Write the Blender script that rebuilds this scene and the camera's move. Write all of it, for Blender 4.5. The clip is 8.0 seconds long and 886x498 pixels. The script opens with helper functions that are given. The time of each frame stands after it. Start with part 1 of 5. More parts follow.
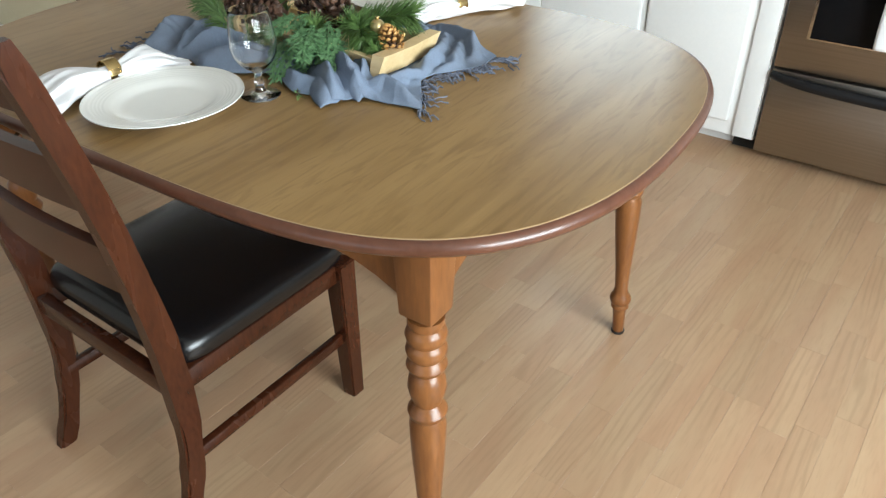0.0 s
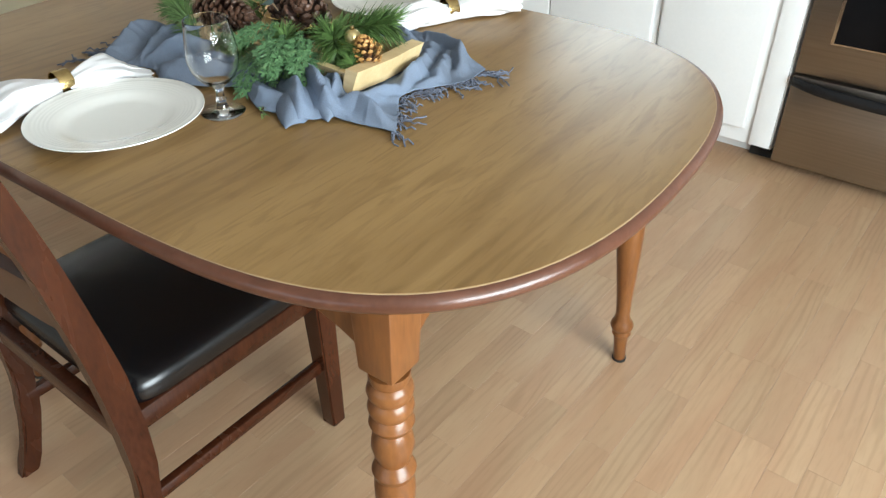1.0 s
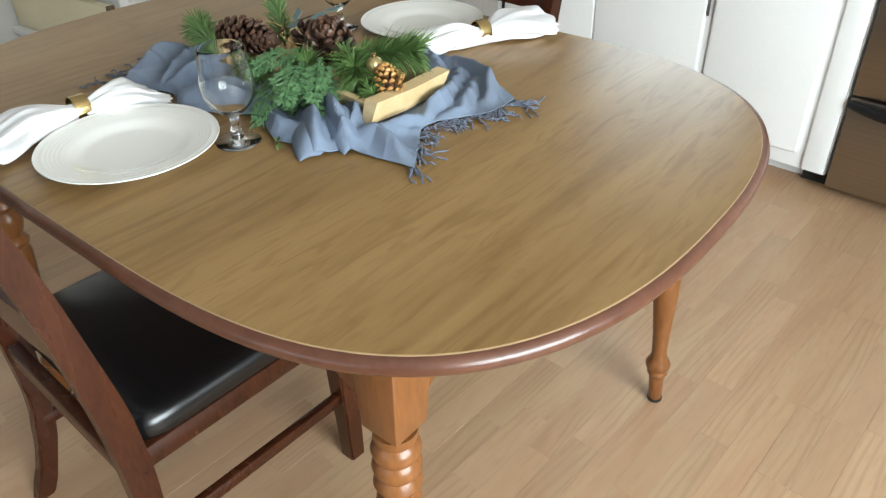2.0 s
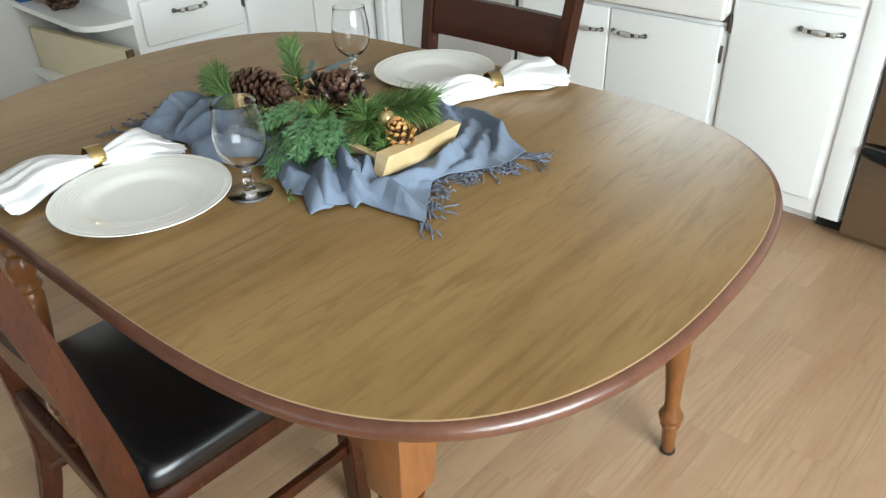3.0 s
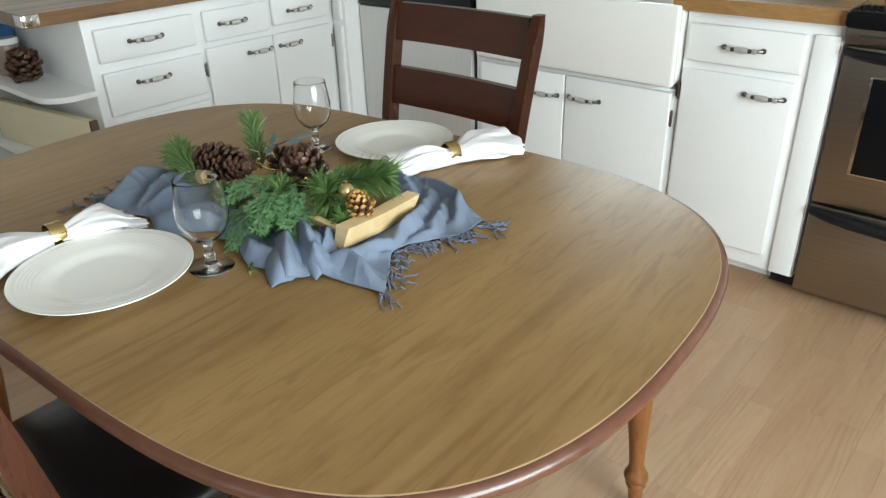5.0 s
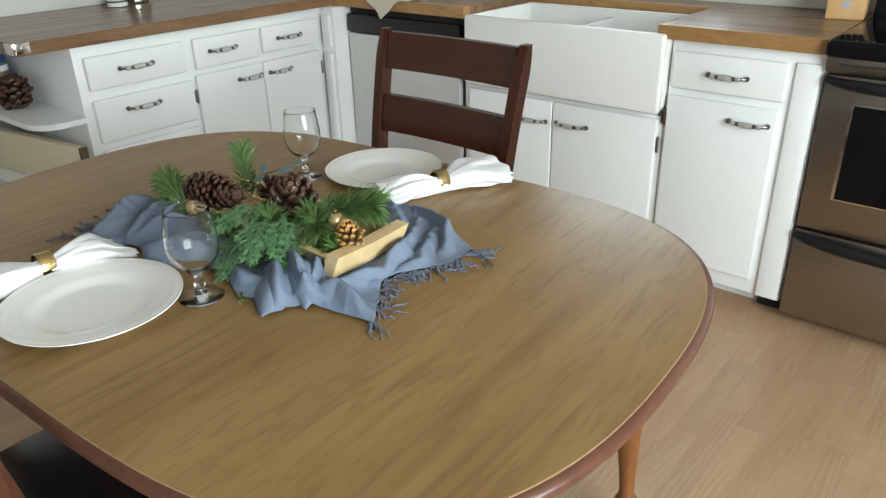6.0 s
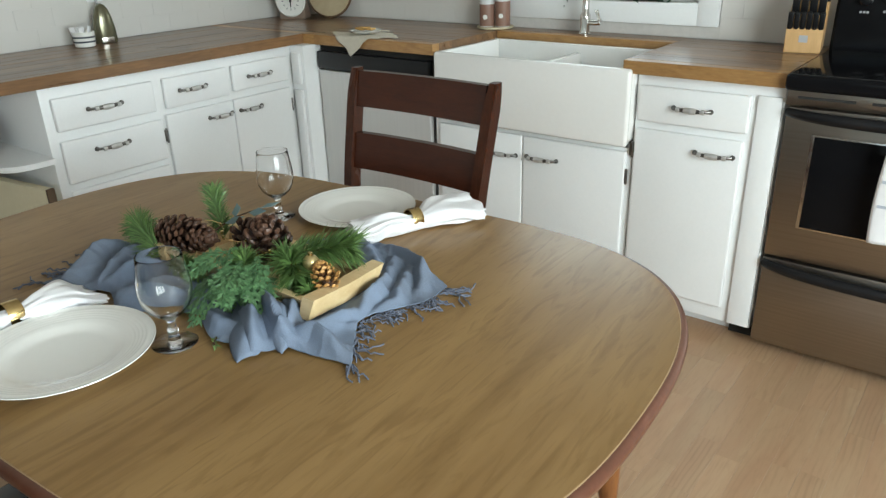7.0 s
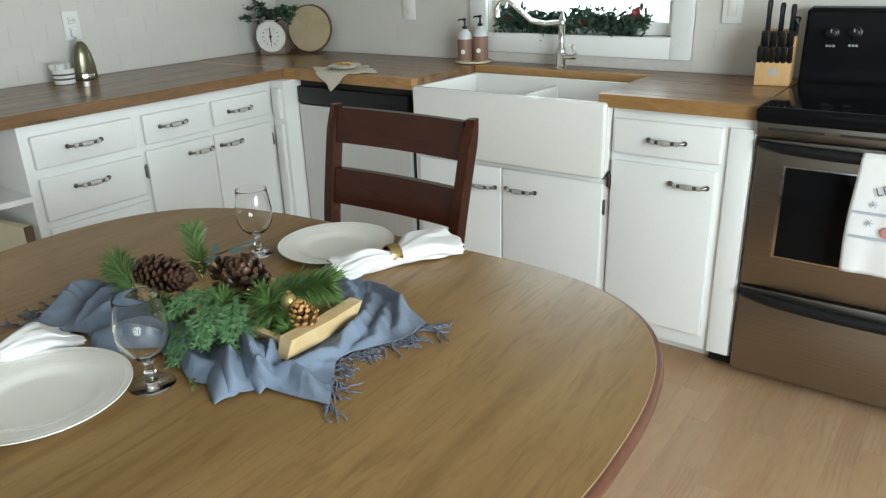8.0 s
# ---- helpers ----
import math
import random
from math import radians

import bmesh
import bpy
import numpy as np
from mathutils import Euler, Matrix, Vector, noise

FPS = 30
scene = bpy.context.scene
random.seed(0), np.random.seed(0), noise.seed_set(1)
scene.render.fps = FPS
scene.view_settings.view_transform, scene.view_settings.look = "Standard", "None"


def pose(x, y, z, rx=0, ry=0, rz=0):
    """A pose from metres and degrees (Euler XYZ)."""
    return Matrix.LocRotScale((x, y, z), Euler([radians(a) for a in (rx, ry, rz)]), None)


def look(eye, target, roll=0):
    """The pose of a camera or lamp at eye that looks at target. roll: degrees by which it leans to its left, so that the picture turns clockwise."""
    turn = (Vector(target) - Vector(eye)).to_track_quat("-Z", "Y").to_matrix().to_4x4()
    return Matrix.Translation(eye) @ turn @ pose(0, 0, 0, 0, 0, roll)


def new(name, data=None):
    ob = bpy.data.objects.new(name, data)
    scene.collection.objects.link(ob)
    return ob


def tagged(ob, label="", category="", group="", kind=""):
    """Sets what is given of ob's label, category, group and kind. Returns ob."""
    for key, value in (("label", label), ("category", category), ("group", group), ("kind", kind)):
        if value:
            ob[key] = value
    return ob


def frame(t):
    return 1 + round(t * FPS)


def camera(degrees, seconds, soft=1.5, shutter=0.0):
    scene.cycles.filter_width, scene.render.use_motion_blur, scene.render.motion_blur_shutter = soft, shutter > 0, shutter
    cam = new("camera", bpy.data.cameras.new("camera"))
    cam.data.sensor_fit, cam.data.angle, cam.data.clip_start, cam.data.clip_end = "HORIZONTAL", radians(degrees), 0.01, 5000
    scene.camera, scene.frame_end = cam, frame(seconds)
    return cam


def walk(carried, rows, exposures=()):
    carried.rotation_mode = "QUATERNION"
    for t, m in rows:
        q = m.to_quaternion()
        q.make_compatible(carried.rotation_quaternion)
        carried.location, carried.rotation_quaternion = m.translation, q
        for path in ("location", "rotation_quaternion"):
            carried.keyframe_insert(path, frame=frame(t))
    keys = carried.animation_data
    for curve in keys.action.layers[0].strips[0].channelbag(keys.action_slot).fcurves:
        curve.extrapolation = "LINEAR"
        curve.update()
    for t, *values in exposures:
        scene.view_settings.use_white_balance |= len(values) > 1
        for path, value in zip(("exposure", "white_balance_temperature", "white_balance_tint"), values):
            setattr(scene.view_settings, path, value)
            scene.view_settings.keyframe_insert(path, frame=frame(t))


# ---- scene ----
cam = camera(62.2, 8.0, soft=1.35)
PATH = [
    (0, (0.639, 0.589, 1.246), (-0.371, 1.89, 0.11), -1.0),
    (0.5, (0.62, 0.657, 1.243), (-0.376, 1.959, 0.096), -1.2),
    (1, (0.606, 0.732, 1.239), (-0.429, 1.992, 0.081), -1.0),
    (1.5, (0.593, 0.788, 1.239), (-0.494, 1.997, 0.073), -1.5),
    (3, (0.572, 0.833, 1.264), (-0.618, 2.04, 0.203), -2.0),
    (3.5, (0.576, 0.838, 1.271), (-0.614, 2.079, 0.251), -1.9),
    (4, (0.584, 0.838, 1.28), (-0.599, 2.112, 0.291), -1.9),
    (4.5, (0.588, 0.836, 1.286), (-0.589, 2.139, 0.328), -1.9),
    (6, (0.594, 0.832, 1.304), (-0.578, 2.197, 0.429), -1.5),
    (6.5, (0.592, 0.832, 1.312), (-0.56, 2.231, 0.466), -1.6),
    (7, (0.589, 0.832, 1.318), (-0.545, 2.271, 0.517), -1.7),
    (7.5, (0.592, 0.833, 1.327), (-0.534, 2.296, 0.558), -1.8),
    (8, (0.601, 0.834, 1.335), (-0.514, 2.325, 0.604), -1.9),
]
EXPOSURES = [(0, 0.14, 5870, 0), (1.5, 0.25, 5900, 0), (3.5, 0.15, 5940, -1), (4.5, 0.06, 5950, -1), (6.5, -0.08, 5950, -2), (8, -0.16, 5940, -3)]
walk(cam, [(t, look(eye, target, roll)) for t, eye, target, roll in PATH], EXPOSURES)

# ---- world and light ----
world = bpy.data.worlds.new("sky_world")
scene.world = world
world.use_nodes = True
wn, wl = world.node_tree.nodes, world.node_tree.links
sky = wn.new("ShaderNodeTexSky")
sky.sky_type, sky.sun_disc = "NISHITA", False
sky.sun_elevation, sky.sun_rotation = radians(64), radians(195)
wl.new(sky.outputs[0], wn["Background"].inputs[0])
wn["Background"].inputs[1].default_value = 0.12


def area(name, m, sx, sy, watts, colour):
    d = bpy.data.lights.new(name, "AREA")
    d.shape, d.size, d.size_y, d.energy, d.color = "RECTANGLE", sx, sy, watts, colour
    ob = new(name, d)
    ob.matrix_world = m
    return ob


sun = new("sun", bpy.data.lights.new("sun", "SUN"))
sun.data.energy, sun.data.angle, sun.data.color = 2.0, radians(0.5), (1, 0.95, 0.88)
sun.matrix_world = look((1.0, -3.0, 8.0), (0, 0.7, 0))
# daylight in the openings: sink window, side wall; behind the eye an added, unseen fill
area("daylight_sink_window", look((-0.82, 3.74, 1.33), (-0.82, 0, 1.0)), 0.7, 0.44, 5, (0.93, 0.97, 1))
area("rear_fill_light", look((0.2, -1.93, 1.45), (0.2, 3, 1.1)), 2.6, 1.4, 7, (0.95, 0.98, 1))
area("daylight_side_window", look((2.53, 0.95, 1.4), (-0.6, 1.6, 0.9)), 1.8, 1.4, 150, (0.98, 0.98, 0.98))


# ---- materials ----
def mat(name, colour=(0.8, 0.8, 0.8), rough=0.5, metal=0.0, second=None, scale=6.0, stretch=(1, 1, 1), fine=60.0,
        bump=0.0, turn=0.0, spec=0.5, coat=0.0, vary=0.0, island=False, contrast=(0.3, 0.7), trans=0.0, rvar=0.08, streak=0.0, sfac=0.22):
    m = bpy.data.materials.new(name)
    m.use_nodes = True
    n, l = m.node_tree.nodes, m.node_tree.links
    b = n["Principled BSDF"]
    b.inputs["Roughness"].default_value, b.inputs["Metallic"].default_value = rough, metal
    b.inputs["Specular IOR Level"].default_value = spec
    b.inputs["Coat Weight"].default_value, b.inputs["Coat Roughness"].default_value = coat, 0.12
    b.inputs["Transmission Weight"].default_value = trans
    co = n.new("ShaderNodeTexCoord")
    mp = n.new("ShaderNodeMapping")
    mp.inputs["Rotation"].default_value = (0, 0, radians(turn))
    mp.inputs["Scale"].default_value = stretch
    l.new(co.outputs["Object"], mp.inputs["Vector"])
    vec = mp.outputs["Vector"]
    info = n.new("ShaderNodeNewGeometry" if island else "ShaderNodeObjectInfo")
    rnd = info.outputs["Random Per Island" if island else "Random"]
    if vary:
        add = n.new("ShaderNodeVectorMath")
        add.operation = "MULTIPLY_ADD"
        add.inputs[1].default_value = (37.0, 23.0, 11.0)
        comb = n.new("ShaderNodeCombineXYZ")
        for i in range(3):
            l.new(rnd, comb.inputs[i])
        l.new(comb.outputs[0], add.inputs[0])
        l.new(vec, add.inputs[2])
        vec = add.outputs[0]
    big = n.new("ShaderNodeTexNoise")
    big.inputs["Scale"].default_value, big.inputs["Detail"].default_value = scale, 5
    big.inputs["Distortion"].default_value = 0.6
    l.new(vec, big.inputs["Vector"])
    small = n.new("ShaderNodeTexNoise")
    small.inputs["Scale"].default_value, small.inputs["Detail"].default_value = fine, 3
    l.new(vec, small.inputs["Vector"])
    mixf = n.new("ShaderNodeMath")
    mixf.operation = "MULTIPLY_ADD"
    mixf.inputs[1].default_value = 0.35
    l.new(small.outputs["Fac"], mixf.inputs[0])
    half = n.new("ShaderNodeMath")
    half.operation = "MULTIPLY"
    half.inputs[1].default_value = 0.65
    l.new(big.outputs["Fac"], half.inputs[0])
    l.new(half.outputs[0], mixf.inputs[2])
    fac = mixf.outputs[0]
    ramp = n.new("ShaderNodeValToRGB")
    ramp.color_ramp.elements[0].position, ramp.color_ramp.elements[1].position = contrast
    second = second or tuple(c * 0.88 for c in colour)
    ramp.color_ramp.elements[0].color, ramp.color_ramp.elements[1].color = (*second, 1), (*colour, 1)
    l.new(fac, ramp.inputs["Fac"])
    out = ramp.outputs["Color"]
    if streak:
        wav = n.new("ShaderNodeTexWave")
        wav.wave_type, wav.bands_direction = "BANDS", "X"
        wav.inputs["Scale"].default_value, wav.inputs["Distortion"].default_value = streak, 9.0
        wav.inputs["Detail"].default_value, wav.inputs["Detail Scale"].default_value = 3, 0.7
        l.new(vec, wav.inputs["Vector"])
        mul = n.new("ShaderNodeMixRGB")
        mul.blend_type = "MULTIPLY"
        mul.inputs["Fac"].default_value = sfac
        l.new(out, mul.inputs[1])
        l.new(wav.outputs["Color"], mul.inputs[2])
        out = mul.outputs[0]
    if vary:
        hsv = n.new("ShaderNodeHueSaturation")
        rg = n.new("ShaderNodeMapRange")
        rg.inputs["To Min"].default_value, rg.inputs["To Max"].default_value = 1 - vary, 1 + vary
        l.new(rnd, rg.inputs["Value"])
        l.new(rg.outputs[0], hsv.inputs["Value"])
        l.new(out, hsv.inputs["Color"])
        out = hsv.outputs[0]
    l.new(out, b.inputs["Base Color"])
    rr = n.new("ShaderNodeMapRange")
    rr.inputs["To Min"].default_value, rr.inputs["To Max"].default_value = max(0.02, rough - rvar), min(1, rough + rvar)
    l.new(big.outputs["Fac"], rr.inputs["Value"])
    l.new(rr.outputs[0], b.inputs["Roughness"])
    if bump:
        bp = n.new("ShaderNodeBump")
        bp.inputs["Strength"].default_value, bp.inputs["Distance"].default_value = bump, 0.002
        l.new(small.outputs["Fac"], bp.inputs["Height"])
        l.new(bp.outputs[0], b.inputs["Normal"])
    return m


def grain(name, light, dark, tint, rough, freq, spec=0.5, coat=0.0, vary=0.0, source="", figure=0.5, streaks=0.6, rings=0.35, ring_size=0.55, bump=0.05):
    """Flat-sawn wood with its grain along y: broad bands, broken dark streaks and arched growth lines; freq sets their size in cycles a metre."""
    m = bpy.data.materials.new(name)
    m.use_nodes = True
    n, l = m.node_tree.nodes, m.node_tree.links
    b = n["Principled BSDF"]
    b.inputs["Specular IOR Level"].default_value = spec
    b.inputs["Coat Weight"].default_value, b.inputs["Coat Roughness"].default_value = coat, 0.1
    vec = n.new("ShaderNodeTexCoord").outputs["Object"]
    rnd = None
    if source:
        info = n.new("ShaderNodeNewGeometry" if source == "island" else "ShaderNodeObjectInfo")
        rnd = info.outputs["Random Per Island" if source == "island" else "Random"]
        add = n.new("ShaderNodeVectorMath")
        add.operation = "MULTIPLY_ADD"
        add.inputs[1].default_value = (41.0, 29.0, 13.0)
        l.new(rnd, add.inputs[0])
        l.new(vec, add.inputs[2])
        vec = add.outputs[0]

    def noise_at(sx, sy, detail, twist):
        mp = n.new("ShaderNodeMapping")
        mp.inputs["Scale"].default_value = (sx, sy, sx)
        l.new(vec, mp.inputs["Vector"])
        t = n.new("ShaderNodeTexNoise")
        t.inputs["Scale"].default_value, t.inputs["Detail"].default_value, t.inputs["Distortion"].default_value = 1.0, detail, twist
        l.new(mp.outputs[0], t.inputs["Vector"])
        return t.outputs["Fac"], mp.outputs[0]

    def ranged(v, a, c, lo=0.0, hi=1.0):
        r = n.new("ShaderNodeMapRange")
        for k, x in zip(("From Min", "From Max", "To Min", "To Max"), (a, c, lo, hi)):
            r.inputs[k].default_value = x
        l.new(v, r.inputs["Value"])
        return r.outputs[0]

    def mixed(fac, c1, c2, blend="MIX"):
        x = n.new("ShaderNodeMixRGB")
        x.blend_type = blend
        for sock, val in zip((x.inputs["Fac"], x.inputs[1], x.inputs[2]), (fac, c1, c2)):
            if isinstance(val, tuple):
                sock.default_value = (*val, 1)
            elif isinstance(val, float):
                sock.default_value = val
            else:
                l.new(val, sock)
        return x.outputs[0]

    broad, _ = noise_at(freq * 0.55, freq * 0.09, 4, 1.0)
    fine, _ = noise_at(freq * 3.2, freq * 0.5, 5, 1.6)
    pore, _ = noise_at(freq * 16, freq * 1.2, 2, 0.2)
    wave_vec = noise_at(freq * ring_size, freq * ring_size * 0.16, 2, 0.3)[1]
    wav = n.new("ShaderNodeTexWave")
    wav.wave_type, wav.bands_direction = "BANDS", "X"
    wav.inputs["Scale"].default_value, wav.inputs["Distortion"].default_value = 1.0, 19.0
    wav.inputs["Detail"].default_value, wav.inputs["Detail Scale"].default_value = 2.0, 0.55
    l.new(wave_vec, wav.inputs["Vector"])
    col = mixed(ranged(broad, 0.34, 0.66, 0.0, figure), light, tint)
    col = mixed(ranged(fine, 0.50, 0.68, 0.0, streaks), col, dark)
    patch, _ = noise_at(freq * 0.3, freq * 0.12, 2, 0.4)
    lines = n.new("ShaderNodeMath")
    lines.operation = "MULTIPLY"
    l.new(ranged(wav.outputs["Fac"], 0.55, 1.0, 0.0, rings), lines.inputs[0])
    l.new(ranged(patch, 0.44, 0.6), lines.inputs[1])
    col = mixed(lines.outputs[0], col, dark)
    col = mixed(ranged(pore, 0.55, 0.75, 0.0, 0.22), col, dark)
    if vary:
        hsv = n.new("ShaderNodeHueSaturation")
        l.new(ranged(rnd, 0.0, 1.0, 1 - vary, 1 + vary), hsv.inputs["Value"])
        l.new(col, hsv.inputs["Color"])
        col = hsv.outputs[0]
    l.new(col, b.inputs["Base Color"])
    l.new(ranged(broad, 0.2, 0.8, rough - 0.015, rough + 0.02), b.inputs["Roughness"])
    if bump:
        bp = n.new("ShaderNodeBump")
        bp.inputs["Strength"].default_value, bp.inputs["Distance"].default_value = bump, 0.001
        l.new(fine, bp.inputs["Height"])
        l.new(bp.outputs[0], b.inputs["Normal"])
    return m


M_TABLE = grain("table_laminate", (0.315, 0.197, 0.078), (0.17, 0.095, 0.032), (0.24, 0.143, 0.052), 0.31, 15.0, spec=0.3, figure=1.0, streaks=0.5, rings=0.5, bump=0.03)
M_RIM = mat("table_rim_wood", (0.128, 0.05, 0.028), 0.34, second=(0.07, 0.025, 0.013), scale=14, fine=90, bump=0.12, coat=0.3, rvar=0.03)
M_LEG = mat("maple_stained", (0.25, 0.10, 0.029), 0.3, second=(0.13, 0.047, 0.014), scale=9, stretch=(4, 4, 0.7), fine=50, coat=0.12, spec=0.4, rvar=0.03)
M_WEAR = mat("worn_edge", (0.36, 0.25, 0.135), 0.5, scale=30)
M_CHAIR = mat("cherry_stained", (0.06, 0.0175, 0.0068), 0.27, spec=0.35, second=(0.03, 0.0085, 0.0036), scale=5, stretch=(3, 3, 0.8), fine=60, rvar=0.02, contrast=(0.36, 0.62))
M_CHAIR2 = mat("mahogany_stained", (0.058, 0.0145, 0.0055), 0.24, spec=0.45, second=(0.03, 0.0075, 0.0034), scale=8, stretch=(0.8, 4, 4), fine=60, rvar=0.02, coat=0.0)
M_LEATHER = mat("black_leather", (0.006, 0.006, 0.0065), 0.27, spec=0.55, second=(0.004, 0.004, 0.005), scale=12, fine=420, bump=0.03, rvar=0.01)
M_FLOOR = grain("laminate_floor", (0.44, 0.298, 0.175), (0.25, 0.148, 0.076), (0.395, 0.24, 0.138), 0.3, 14.0, spec=0.5, vary=0.07, source="object", figure=0.9, streaks=0.13, rings=0.30, ring_size=1.1, bump=0.04)
M_FLOOR2 = grain("laminate_floor_far", (0.44, 0.298, 0.175), (0.25, 0.148, 0.076), (0.395, 0.24, 0.138), 0.3, 14.0, spec=0.5, vary=0.07, source="island", figure=0.9, streaks=0.13, rings=0.30, ring_size=1.1, bump=0.04)
M_GROOVE = mat("floor_joint", (0.36, 0.23, 0.14), 0.7)
M_CAB = mat("white_cabinet_paint", (0.86, 0.86, 0.85), 0.38, second=(0.81, 0.815, 0.805), scale=3, fine=120, bump=0.05)
M_WALL = mat("pale_wall_paint", (0.54, 0.52, 0.49), 0.7, second=(0.50, 0.48, 0.45), scale=2, fine=150, bump=0.08)
M_TILE = mat("white_glazed_tile", (0.67, 0.645, 0.605), 0.3, second=(0.66, 0.635, 0.595), scale=6, fine=40, vary=0.012, rvar=0.01)
M_GROUT = mat("grout", (0.66, 0.63, 0.59), 0.9, scale=40)
M_BUTCHER = mat("butcher_block", (0.235, 0.128, 0.056), 0.3, second=(0.105, 0.056, 0.026), scale=7, stretch=(0.6, 6, 6), fine=30, vary=0.3, contrast=(0.3, 0.68), coat=0.15)
M_BUTCHER_Y = mat("butcher_block_lengthwise", (0.235, 0.128, 0.056), 0.3, second=(0.105, 0.056, 0.026), scale=7, stretch=(6, 0.6, 6), fine=30, vary=0.3, contrast=(0.3, 0.68), coat=0.15)
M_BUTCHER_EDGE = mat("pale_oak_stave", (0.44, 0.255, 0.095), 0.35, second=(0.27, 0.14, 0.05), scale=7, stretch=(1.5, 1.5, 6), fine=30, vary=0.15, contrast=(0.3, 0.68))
M_STEEL = mat("brushed_stainless", (0.375, 0.34, 0.295), 0.33, 1.0, second=(0.31, 0.28, 0.24), scale=3, stretch=(0.4, 40, 40), fine=20, rvar=0.05)
M_DWSTEEL = mat("pale_stainless", (0.66, 0.65, 0.63), 0.42, 0.55, second=(0.6, 0.59, 0.57), scale=3, stretch=(40, 40, 0.4), fine=20, rvar=0.05)
M_CHROME = mat("brushed_nickel", (0.72, 0.70, 0.67), 0.18, 1.0, second=(0.6, 0.57, 0.54), scale=30)
M_NICKEL = mat("satin_nickel", (0.70, 0.69, 0.67), 0.34, 0.6, second=(0.55, 0.54, 0.52), scale=40)
M_PEWTER = mat("aged_pewter", (0.21, 0.20, 0.19), 0.33, 1.0, second=(0.14, 0.13, 0.12), scale=60)
M_BLACKGLASS = mat("black_glass", (0.008, 0.008, 0.009), 0.09, spec=0.1, second=(0.006, 0.006, 0.007), rvar=0.02)
M_BLACK = mat("black_plastic", (0.011, 0.011, 0.012), 0.3, second=(0.009, 0.009, 0.010), scale=8, rvar=0.02, spec=0.3)
M_DARK = mat("dark_gap", (0.02, 0.018, 0.016), 0.8)
M_GREYMARK = mat("pale_grey_marking", (0.45, 0.45, 0.46), 0.5)
M_CERAMIC = mat("white_ceramic", (0.84, 0.83, 0.78), 0.16, second=(0.81, 0.80, 0.75), scale=4, rvar=0.04, coat=0.4)
M_SINK = mat("fireclay", (0.84, 0.83, 0.80), 0.12, second=(0.80, 0.79, 0.76), scale=3, rvar=0.04, coat=0.5)
M_LINEN = mat("white_linen", (0.82, 0.81, 0.81), 0.85, second=(0.74, 0.73, 0.74), scale=9, fine=500, bump=0.25)
M_SCARF = mat("blue_grey_cotton", (0.205, 0.255, 0.35), 0.9, second=(0.135, 0.152, 0.188), scale=7, fine=650, bump=0.4, spec=0.15)
M_FRINGE = mat("blue_grey_yarn", (0.16, 0.18, 0.24), 0.95, second=(0.09, 0.095, 0.12), scale=80)
M_BRASS = mat("brass", (0.70, 0.54, 0.25), 0.2, 1.0, second=(0.55, 0.40, 0.17), scale=40)
M_TRAY = mat("pale_wood", (0.74, 0.57, 0.32), 0.5, second=(0.60, 0.43, 0.21), scale=9, stretch=(0.8, 6, 6), fine=60, bump=0.1)
M_CONETIP = mat("pinecone_tip", (0.105, 0.05, 0.027), 0.45, second=(0.05, 0.022, 0.012), scale=50, fine=200, island=True, vary=0.3)
M_GOLDTIP = mat("gilded_tip", (0.55, 0.31, 0.10), 0.4, 0.15, second=(0.36, 0.18, 0.05), scale=60)
M_CONE = mat("pinecone_scale", (0.04, 0.016, 0.009), 0.6, second=(0.022, 0.009, 0.006), scale=50, fine=200, island=True, vary=0.3)
M_GOLDCONE = mat("gilded_scale", (0.28, 0.13, 0.04), 0.5, 0.1, second=(0.12, 0.05, 0.018), scale=60, island=True, vary=0.3)
M_PINE = mat("pine_needles", (0.14, 0.225, 0.06), 0.5, second=(0.065, 0.12, 0.032), scale=25, island=True, vary=0.35)
M_CEDAR = mat("cedar_leaf", (0.115, 0.215, 0.085), 0.5, second=(0.055, 0.12, 0.05), scale=30, island=True, vary=0.3)
M_DARKLEAF = mat("dark_garland_leaf", (0.035, 0.075, 0.04), 0.55, second=(0.02, 0.045, 0.025), scale=30, island=True, vary=0.4)
M_EUCA = mat("blue_green_leaf", (0.16, 0.24, 0.25), 0.6, scale=30)
M_TWIG = mat("twig", (0.07, 0.035, 0.018), 0.8, scale=60)
M_RED = mat("dusty_red", (0.28, 0.04, 0.045), 0.5, scale=30)
M_OLIVE = mat("olive_enamel", (0.20, 0.19, 0.12), 0.22, 0.6, second=(0.15, 0.14, 0.09), scale=10)
M_CREAM = mat("cream_painted_wood", (0.74, 0.67, 0.47), 0.55, second=(0.68, 0.60, 0.40), scale=5)
M_MAPLE = mat("maple_block", (0.66, 0.42, 0.19), 0.45, second=(0.56, 0.34, 0.14), scale=7, stretch=(5, 5, 0.8), fine=50)
M_BROWNBOTTLE = mat("taupe_label", (0.25, 0.14, 0.10), 0.5, scale=20)
M_FROST = mat("frosted_plastic", (0.8, 0.8, 0.8), 0.35, trans=0.3)
M_SLICE = mat("wood_slice", (0.47, 0.385, 0.245), 0.6, second=(0.38, 0.30, 0.18), scale=12)
M_BARK = mat("bark", (0.12, 0.07, 0.035), 0.9, scale=50, bump=0.5)
M_BLUEBOOK = mat("blue_cloth", (0.03, 0.10, 0.26), 0.7, scale=40)
M_BROWNBOOK = mat("brown_cloth", (0.12, 0.075, 0.04), 0.7, scale=40)
M_PAPER = mat("paper", (0.7, 0.66, 0.55), 0.8, scale=80)
